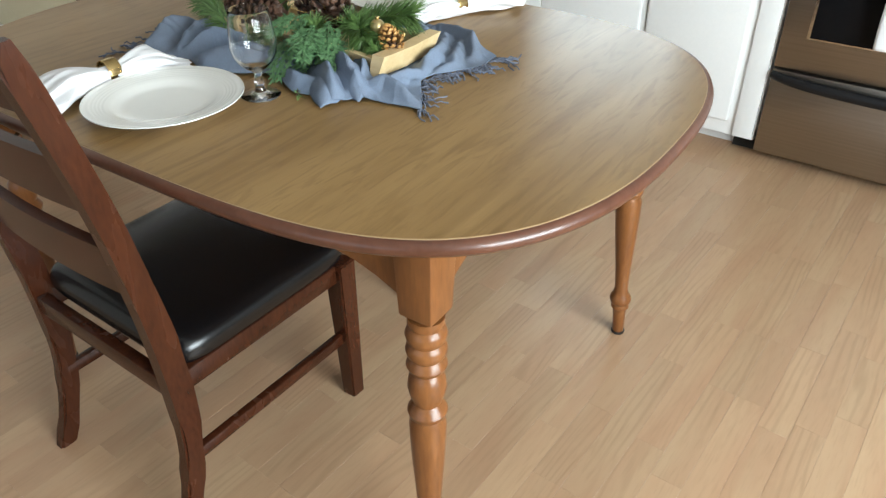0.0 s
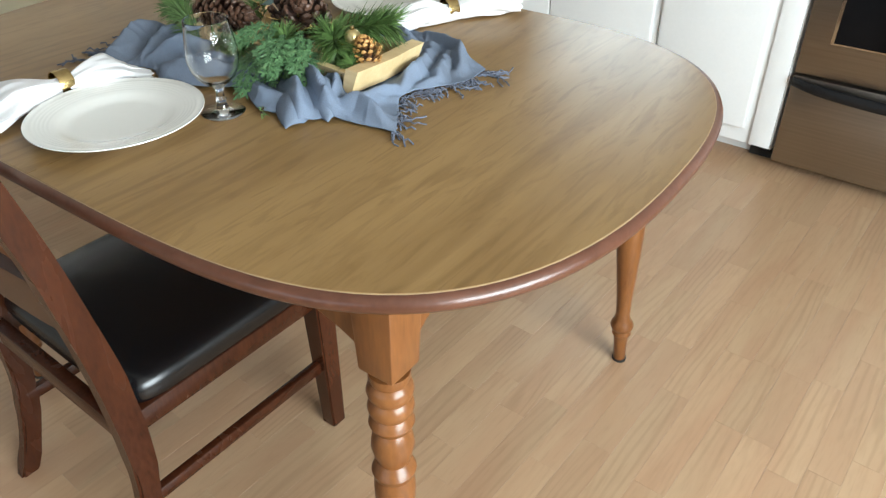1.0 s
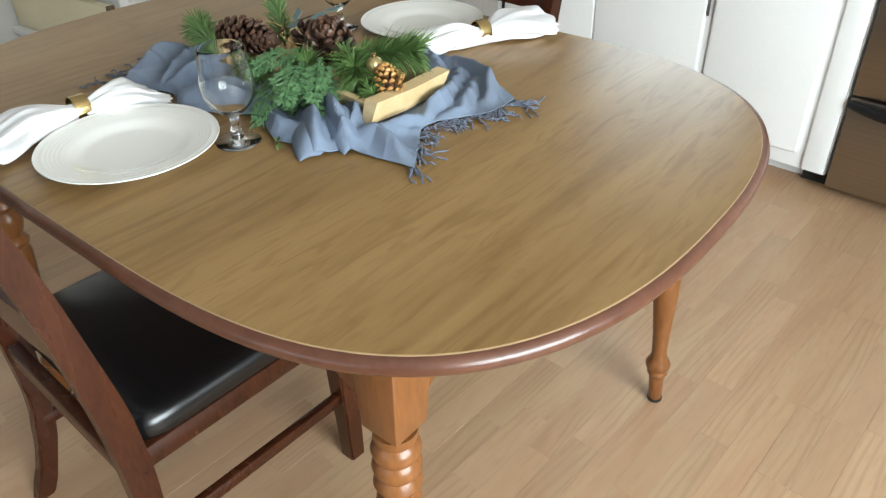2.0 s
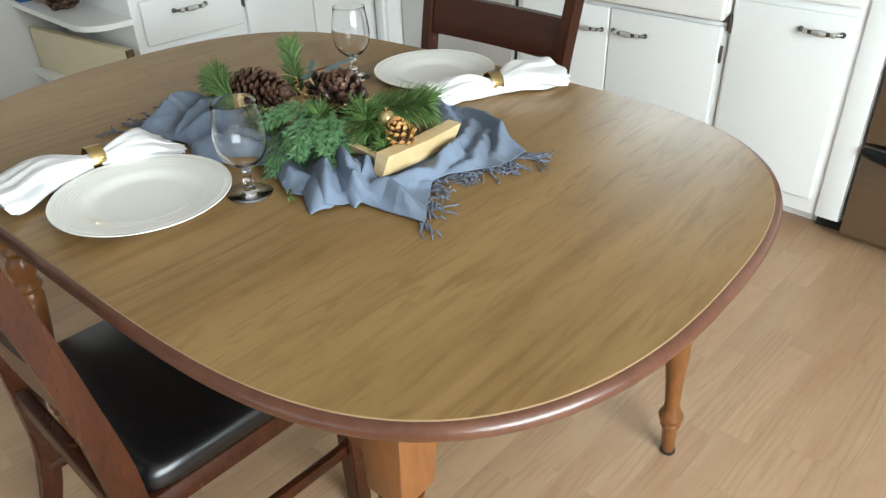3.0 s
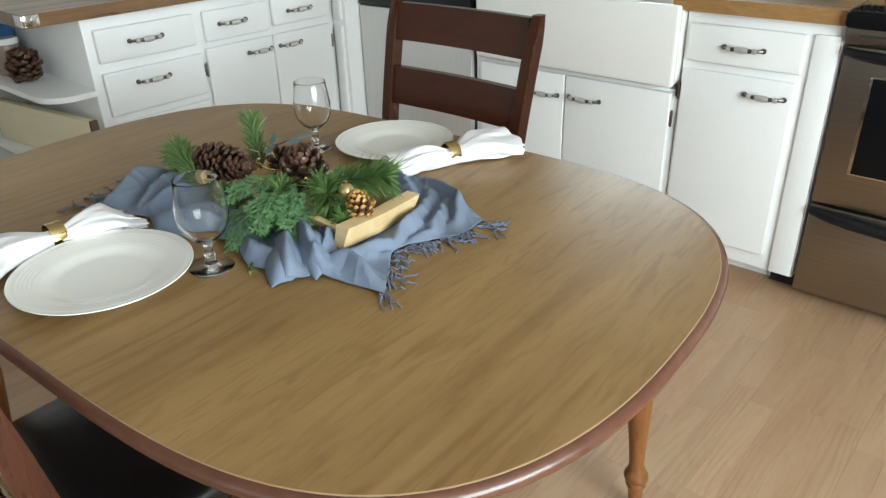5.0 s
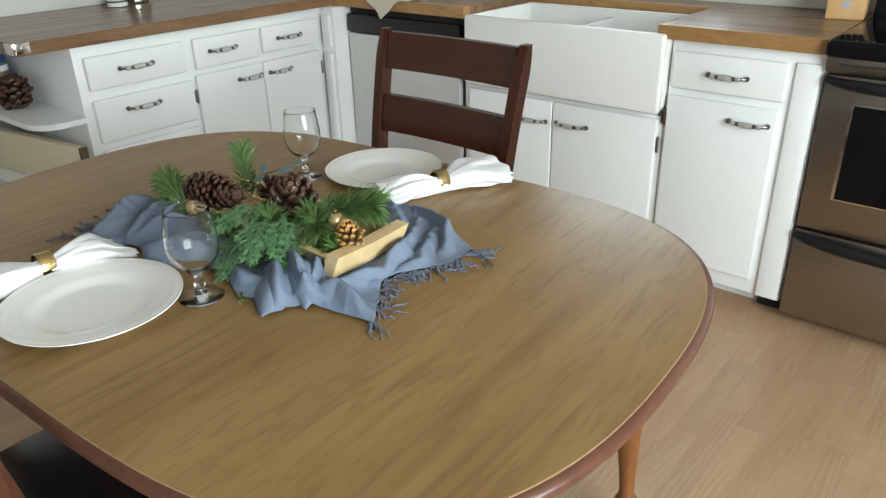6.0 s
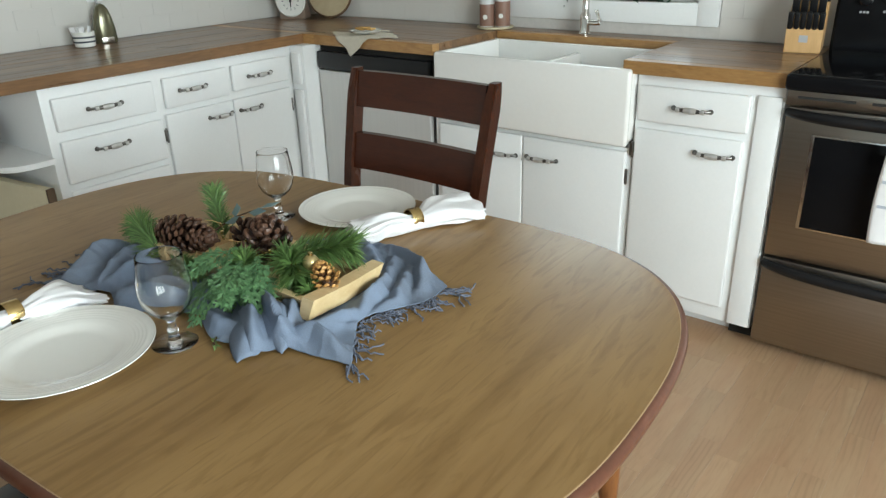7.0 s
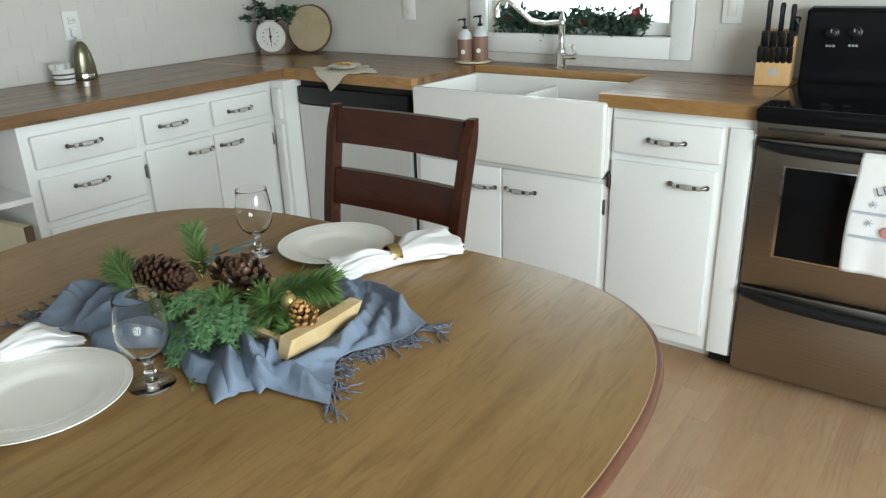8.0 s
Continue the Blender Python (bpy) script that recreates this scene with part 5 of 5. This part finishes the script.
cl = thing("lace_cloth", ID, "cream lace cloth hanging over the worktop edge", "cloth")
bm = bmesh.new()
cx, cy = -1.635, 3.16
gridv = {}
for i in range(41):
    for j in range(41):
        u, v = -1 + i / 20, -1 + j / 20
        x, y = cx + (u + v) * 0.5 * 0.19, cy + (v - u) * 0.5 * 0.155
        x += 0.006 * math.sin(9 * (u - v))
        z = WZ + 0.0018 + 0.0015 * math.sin(14 * u) * math.cos(11 * v)
        over = 3.085 - y
        if over > 0:
            z -= over * 0.98
            y = 3.085 - 0.004 - over * 0.06
            x = cx + (x - cx) * (1 - 0.25 * min(1, over / 0.1))
        gridv[i, j] = bm.verts.new((x, y, z))
for i in range(40):
    for j in range(40):
        bm.faces.new((gridv[i, j], gridv[i + 1, j], gridv[i + 1, j + 1], gridv[i, j + 1]))
lace = part("lace", bm, mat("cream_lace", (0.66, 0.61, 0.50), 0.9, scale=90, fine=400, bump=0.5), cl)
sol = lace.modifiers.new("thickness", "SOLIDIFY")
sol.thickness, sol.offset = 0.0015, 1.0
dish = thing("small_dish", pose(-1.65, 3.185, WZ + 0.006), "small white dish with golden biscuits", "dish")
part("dish_body", lathe(bmesh.new(), [(0.04, 0), (0.06, 0.006), (0.072, 0.014), (0.069, 0.0145), (0.05, 0.007), (0.001, 0.005)], 32), M_CERAMIC, dish)
for i in range(5):
    part("biscuit", bx(-0.022, 0.022, -0.012, 0.012, 0, 0.008, bevel=0.003), M_BISCUIT, dish).matrix_basis = pose(-0.03 + 0.016 * i, 0.008 * (i % 2), 0.012 + 0.003 * (i % 3), 8 * (i % 2), 5, 40 * i)
scoop = thing("spoon", pose(-1.58, 3.15, WZ + 0.006, 0, 0, 25), "silver serving spoon lying on the lace cloth", "spoon")
part("bowl", lathe(bmesh.new(), [(0.0005, 0), (0.010, 0.002), (0.017, 0.009), (0.0165, 0.0095), (0.009, 0.004), (0.0005, 0.002)], 20), M_CHROME, scoop)
part("shaft", tube(bmesh.new(), [(0.014, 0, 0.009), (0.04, 0, 0.014), (0.09, 0, 0.010)], [0.003, 0.0025, 0.005], 8, 0.6), M_CHROME, scoop)

scale_ = thing("kitchen_scale", pose(-2.44, 3.50, WZ, 0, 0, 28), "white kitchen scale with round dial in the corner", "scale")
bm = bmesh.new()
loft(bm, [[(-0.07 * w, -0.045 * w, z), (0.07 * w, -0.045 * w, z), (0.07 * w, 0.05 * w, z), (-0.07 * w, 0.05 * w, z)] for z, w in ((0, 1.0), (0.03, 0.95), (0.12, 0.75), (0.15, 0.6))])
bmesh.ops.bevel(bm, geom=list(bm.edges), offset=0.006, segments=2, affect="EDGES")
part("body", bm, M_JAR, scale_, "taupe metal body")
dm = Matrix.Translation((0, -0.044, 0.088)) @ Matrix.Rotation(radians(90), 4, "X")
dial = part("dial", lathe(bmesh.new(), [(0.076, -0.01), (0.078, 0.006), (0.073, 0.010), (0.070, 0.006), (0.0005, 0.006)], 40), M_CERAMIC, scale_, "cream dial face")
dial.matrix_basis = dm
part("needle", bx(-0.0025, 0.0025, -0.03, 0.045, 0.0065, 0.008), M_BLACK, dial)
part("hub", lathe(bmesh.new(), [(0.007, 0.0062), (0.007, 0.010), (0.0005, 0.0102)], 14), M_BLACK, dial)
for i in range(12):
    part("tick", bx(-0.0015, 0.0015, 0.036, 0.046, 0.0063, 0.0068), M_STRIPE, dial).matrix_basis = Matrix.Rotation(i * math.pi / 6, 4, "Z")
part("pan", lathe(bmesh.new(), [(0.02, 0.15), (0.03, 0.16), (0.09, 0.172), (0.092, 0.176), (0.03, 0.166), (0.0005, 0.165)], 32), M_CHROME, scale_)

sl = thing("wood_slice", Matrix.Translation((-2.275, 3.60, WZ + 0.119)) @ Matrix.Rotation(radians(24), 4, "Z") @ Matrix.Rotation(radians(80), 4, "X"), "round wood slice with bark edge leaning on the tiles", "wood slice")
bm = bmesh.new()
lathe(bm, [(0.112, -0.009), (0.112, 0.009)], 48)
part("face", bm, M_SLICE, sl)
bm = bmesh.new()
secs = [(0.113, -0.01), (0.119, -0.008), (0.121, 0.0), (0.119, 0.008), (0.113, 0.0105)]
lathe(bm, secs + [(0.111, 0.0)], 64, None, False)
for v in bm.verts:
    if v.co.xy.length > 0.1135:
        k = 1 + 0.025 * noise.noise(v.co * 38)
        v.co.x *= k
        v.co.y *= k
part("bark", bm, M_BARK, sl)

gw = thing("corner_greenery", ID, "dark artificial greenery piled on the scale", "greenery")
rnd = random.Random(77)
for k in range(26):
    b = V((-2.45 + rnd.uniform(-0.13, 0.20), 3.50 + rnd.uniform(-0.05, 0.06), WZ + 0.178 + rnd.uniform(0, 0.05)))
    d = V((rnd.uniform(-1, 1), rnd.uniform(-0.9, 0.3), rnd.uniform(-0.5, 0.7)))
    bm = bmesh.new()
    tube(bm, [b, b + d * 0.04, b + d * 0.08 + V((0, 0, -0.015))], 0.0016, 5)
    for i in range(14):
        p = b + d * 0.08 * rnd.random()
        leaflet(bm, p, V((rnd.gauss(0, 1), rnd.gauss(0, 1), rnd.gauss(0, 0.6))).normalized(), V((rnd.gauss(0, 1), rnd.gauss(0, 1), 1)).normalized(), rnd.uniform(0.022, 0.036), 0.008)
    part("spray", bm, M_DARKLEAF, gw, smooth=False)

appl = thing("can_opener", pose(-2.515, 2.50, WZ, 0, 0, 75) @ Matrix.Diagonal((0.85, 0.85, 0.95, 1)), "olive metallic electric can opener standing on the worktop", "can opener")
bm = bmesh.new()
secs = []
for z, w, d in ((0, 0.052, 0.045), (0.01, 0.056, 0.048), (0.06, 0.053, 0.045), (0.11, 0.043, 0.037), (0.145, 0.03, 0.026), (0.16, 0.018, 0.017), (0.166, 0.006, 0.006)):
    secs.append([(w * math.copysign(abs(math.cos(t)) ** 0.7, math.cos(t)), d * math.copysign(abs(math.sin(t)) ** 0.7, math.sin(t)) - 0.10 * z, z) for t in [2 * math.pi * i / 32 for i in range(32)]])
part("housing", loft(bm, secs), M_OLIVE, appl)
part("base_trim", bx(-0.03, 0.03, -0.058, -0.042, 0.002, 0.028, bevel=0.004), M_CHROME, appl, "bright chrome lever at the base")
crd = thing("power_cord", ID, "grey power cord plugged into the wall outlet", "cord")
part("cable", tube(bmesh.new(), [(-2.578, 2.522, 1.09), (-2.572, 2.524, 1.06), (-2.575, 2.52, 1.02), (-2.572, 2.515, 0.97), (-2.568, 2.51, 0.92)], 0.005, 8), M_GREYMARK, crd)
part("plug", bx(-2.588, -2.565, 2.508, 2.536, 1.082, 1.115, bevel=0.004), M_CAB, crd)

bowl = thing("striped_crock", pose(-2.468, 2.385, WZ), "small white crock with charcoal stripes holding packets", "crock")
part("pot", lathe(bmesh.new(), [(0.036, 0), (0.04, 0.003), (0.043, 0.052), (0.044, 0.06), (0.041, 0.06), (0.038, 0.01), (0.001, 0.008)], 32), M_CERAMIC, bowl)
for z in (0.018, 0.036):
    part("stripe", lathe(bmesh.new(), [(0.0412 + z * 0.02, z), (0.0424 + z * 0.03, z + 0.001), (0.0428 + z * 0.03, z + 0.006), (0.0416 + z * 0.03, z + 0.007)], 32, None, False), M_STRIPE, bowl, "charcoal stripe")
rnd = random.Random(5)
for i in range(6):
    part("packet", bx(-0.012, 0.012, -0.003, 0.003, 0, 0.07, bevel=0.001), M_LINEN, bowl, "white paper packet").matrix_basis = pose(rnd.uniform(-0.02, 0.02), rnd.uniform(-0.02, 0.02), 0.012, rnd.uniform(-15, 15), rnd.uniform(-15, 15), rnd.uniform(0, 180))


def outlet(m, label, sockets):
    o = thing("outlet", m, label, "outlet", "wall outlets")
    part("cover", bx(-0.036, 0.036, -0.006, -0.0005, -0.058, 0.058, bevel=0.003), M_CAB, o)
    for z in ((-0.02, 0.02) if sockets else (0,)):
        f = part("socket", bx(-0.015, 0.015, -0.0085, -0.0062, z - 0.014, z + 0.014, bevel=0.004) if sockets else bx(-0.016, 0.016, -0.009, -0.0062, -0.032, 0.032, bevel=0.002), M_CERAMIC, o)
        if sockets:
            for x in (-0.006, 0.006):
                part("slot", bx(x - 0.001, x + 0.001, -0.0092, -0.0086, z - 0.005, z + 0.006), M_DARK, o)


outlet(Matrix.Translation((X0 + 0.008, 2.525, 1.128)) @ Matrix.Rotation(radians(90), 4, "Z"), "white double wall outlet with a plug", True)
outlet(Matrix.Translation((-1.67, Y1 - 0.008, 1.138)), "white rocker switch plate on the tiles", False)
outlet(Matrix.Translation((-0.19, Y1 - 0.008, 1.15)), "white switch plate beside the window", False)

# ---- garland in the window ----
gar = thing("window_garland", ID, "dark evergreen garland with red blooms in the window", "garland")
rnd = random.Random(31)
gp = [V((-1.17 + 0.66 * f, 3.70, 1.085 + 0.012 * math.sin(f * 14) - (0.02 if 0.42 < f < 0.5 else 0))) for f in [i / 30 for i in range(31)]]
part("stem", tube(bmesh.new(), gp, 0.004, 6), M_TWIG, gar)
for seg in range(3):
    bm = bmesh.new()
    for i in range(520):
        f = (seg + rnd.random()) / 3
        p = gp[min(30, int(f * 30))] + V((rnd.uniform(-0.02, 0.02), rnd.uniform(-0.03, 0.02), rnd.gauss(0, 0.022)))
        d = V((rnd.gauss(0, 1), rnd.gauss(0, 0.5), rnd.gauss(0.15, 0.8))).normalized()
        leaflet(bm, p, d, V((rnd.gauss(0, 1), rnd.gauss(0, 1), 0.6)).normalized(), rnd.uniform(0.022, 0.045), rnd.uniform(0.004, 0.009))
    part("leaves", bm, M_DARKLEAF, gar, smooth=False)
for x, z in ((-1.13, 1.10), (-0.555, 1.125), (-0.575, 1.105), (-0.78, 1.085)):
    bm = bmesh.new()
    for k in range(12):
        a = k * 2.4
        leaflet(bm, V((x, 3.685, z)), V((math.cos(a), -0.5, math.sin(a))).normalized(), V((0, -1, 0.2)), 0.022, 0.008, 0.001)
    part("bloom", bm, M_RED, gar, "dusty red bloom", smooth=False)

# ---- towel on the oven door ----
towel = thing("tea_towel", ID, "white printed tea towel hung over the oven handle", "towel")
bm = bmesh.new()
tw = {}
TX0, TX1, TY = 0.357, 0.67, SF - 0.012 - 0.045
for i in range(33):
    for j in range(49):
        u, v = i / 32, j / 48
        x = TX0 + (TX1 - TX0) * u + 0.006 * math.sin(v * 6)
        wav = 0.004 * math.sin(u * 11 + 1.5 * v) + 0.003 * math.sin(u * 23)
        s = v * 0.52
        if s < 0.16:
            y, z = TY + 0.019 + wav * 0.2, 0.795 - (0.16 - s)
        elif s < 0.20:
            a = (s - 0.16) / 0.04 * math.pi
            y, z = TY + 0.019 * math.cos(a), 0.797 + 0.019 * math.sin(a)
        else:
            y, z = TY - 0.019 - wav * (v - 0.3), 0.795 - (s - 0.20)
        tw[i, j] = bm.verts.new((x, y, z))
for i in range(32):
    for j in range(48):
        bm.faces.new((tw[i, j], tw[i + 1, j], tw[i + 1, j + 1], tw[i, j + 1]))
cloth = part("cloth", bm, M_LINEN, towel)
sol = cloth.modifiers.new("thickness", "SOLIDIFY")
sol.thickness, sol.offset = 0.0016, 0.0
M_TSTRIPE = mat("grey_blue_print", (0.45, 0.47, 0.54), 0.9)
M_INK = mat("dark_print", (0.10, 0.10, 0.13), 0.9)
M_PINK = mat("rose_print", (0.55, 0.22, 0.22), 0.9)
for z in (0.655, 0.585):
    part("print_stripe", bx(TX0 + 0.006, TX1 - 0.002, TY - 0.0262, TY - 0.0256, z - 0.004, z + 0.004), M_TSTRIPE, towel)
fc = bpy.data.curves.new("print_text", "FONT")
fc.body, fc.size, fc.extrude = "LET", 0.034, 0.0003
tmp = new("print_text", fc)
bpy.context.view_layer.update()
me = bpy.data.meshes.new_from_object(tmp.evaluated_get(bpy.context.evaluated_depsgraph_get()))
bpy.data.objects.remove(tmp)
me.materials.append(M_INK)
txt = new("print_text", me)
txt.parent = towel
txt.matrix_basis = Matrix.Translation((0.415, TY - 0.0268, 0.705)) @ Matrix.Rotation(radians(90), 4, "X") @ Matrix.Rotation(radians(22), 4, "Z")
for x, z in ((0.412, 0.682), (0.408, 0.628)):
    bm = bmesh.new()
    for k in range(3):
        q = Matrix.Translation((x, TY - 0.0265, z)) @ Matrix.Rotation(k * math.pi / 3, 4, "Y")
        r = box(bm, -0.011, 0.011, -0.0003, 0.0003, -0.0012, 0.0012)
        bmesh.ops.transform(bm, matrix=q, verts=list(bm.verts)[-8:])
    part("snowflake_print", bm, M_TSTRIPE, towel)
for k in range(3):
    part("flower_print", lathe(bmesh.new(), [(0.016, -0.0003), (0.016, 0.0003)], 14, Matrix.Translation((0.455 + 0.022 * k, TY - 0.0264, 0.607 + 0.008 * (k % 2))) @ Matrix.Rotation(radians(90), 4, "X")), M_PINK, towel)

# ---- wall tiles ----
TILE_MESH = {}


def tile_mesh(w, h):
    key = (round(w, 4), round(h, 4))
    if key not in TILE_MESH:
        TILE_MESH[key] = mesh_of("tile", bx(0.0002, w - 0.0002, -0.0016, 0.0, 0.0002, h - 0.0002, bevel=0.0003, seg=1), M_TILE)
    return TILE_MESH[key]


def tile_wall(wall, m, length, z0, rows, holes, tw=0.152, th=0.076):
    for r in range(rows):
        a = -tw / 2 * (r % 2)
        while a < length - 1e-4:
            p, q = max(0, a), min(length, a + tw)
            z = z0 + r * th
            spans = [(p, q)]
            for h0, h1, hz0, hz1 in holes:
                if z + th > hz0 + 1e-4 and z < hz1:
                    spans = [s for u, v in spans for s in ((u, min(v, h0)), (max(u, h1), v)) if s[1] - s[0] > 0.012]
            for u, v in spans:
                t = new("tile", tile_mesh(v - u, th))
                t.parent = wall
                t.matrix_world = m @ Matrix.Translation((u, 0, z))
            a += tw


part("grout", bx(X0, 1.2, Y1 - 0.0025, Y1 - 0.0005, 0.9125, 0.9545), M_GROUT, wall_north)
part("grout", bx(X0, -1.322, Y1 - 0.0025, Y1 - 0.0005, 0.955, 1.52), M_GROUT, wall_north)
part("grout", bx(-0.323, 1.2, Y1 - 0.0025, Y1 - 0.0005, 0.955, 1.52), M_GROUT, wall_north)
part("grout", bx(X0 + 0.0005, X0 + 0.0025, 1.2, Y1 - 0.003, 0.9125, 1.52), M_GROUT, wall_west)
tile_wall(wall_north, Matrix.Translation((X0, Y1 - 0.0026, 0)), 3.6, 0.9125, 8, [(1.278, 2.277, 0.9545, 2.1)])
tile_wall(wall_west, Matrix.Translation((X0 + 0.0026, 1.2, 0)) @ Matrix.Rotation(radians(90), 4, "Z"), 2.47, 0.9125, 8, [])

# ---- floor strips ----
rnd = random.Random(17)
strips_near, far_v, far_f = [], [], []
FLOOR_MESH = {}
SWID = 0.066


def strip_mesh(length):
    if length not in FLOOR_MESH:
        FLOOR_MESH[length] = mesh_of("floor_strip", bx(-SWID / 2 + 0.0001, SWID / 2 - 0.0001, -length / 2 + 0.0001, length / 2 - 0.0001, -0.004, 0.0, bevel=0.0003, seg=1), M_FLOOR)
    return FLOOR_MESH[length]


nx = int((X1 - X0) / SWID)
count = 0
for i in range(nx):
    x = X0 + SWID * (i + 0.5)
    y = Y0
    while y < Y1 - 0.001:
        ln = rnd.choice((0.24, 0.32, 0.40, 0.48)) if y > Y0 else rnd.choice((0.12, 0.18, 0.26, 0.33, 0.41))
        ln = min(ln, Y1 - y)
        if -0.55 < x < 1.05 and 0.95 < y + ln / 2 < 3.2 and count < 300:
            s = new("floor_strip", strip_mesh(ln))
            s.parent = floor
            s.location = (x, y + ln / 2, 0)
            count += 1
        else:
            k = len(far_v)
            g = 0.0001
            for zz in (-0.004, 0.0):
                far_v += [(x - SWID / 2 + g, y + g, zz), (x + SWID / 2 - g, y + g, zz), (x + SWID / 2 - g, y + ln - g, zz), (x - SWID / 2 + g, y + ln - g, zz)]
            far_f += [(k + 4, k + 5, k + 6, k + 7), (k + 3, k + 2, k + 1, k), (k, k + 1, k + 5, k + 4), (k + 1, k + 2, k + 6, k + 5), (k + 2, k + 3, k + 7, k + 6), (k + 3, k, k + 4, k + 7)]
        y += ln
me = bpy.data.meshes.new("floor_strips")
me.from_pydata(far_v, [], far_f)
me.materials.append(M_FLOOR2)
fs = new("floor_strips", me)
fs.parent = floor
tagged(fs, kind="stuff")
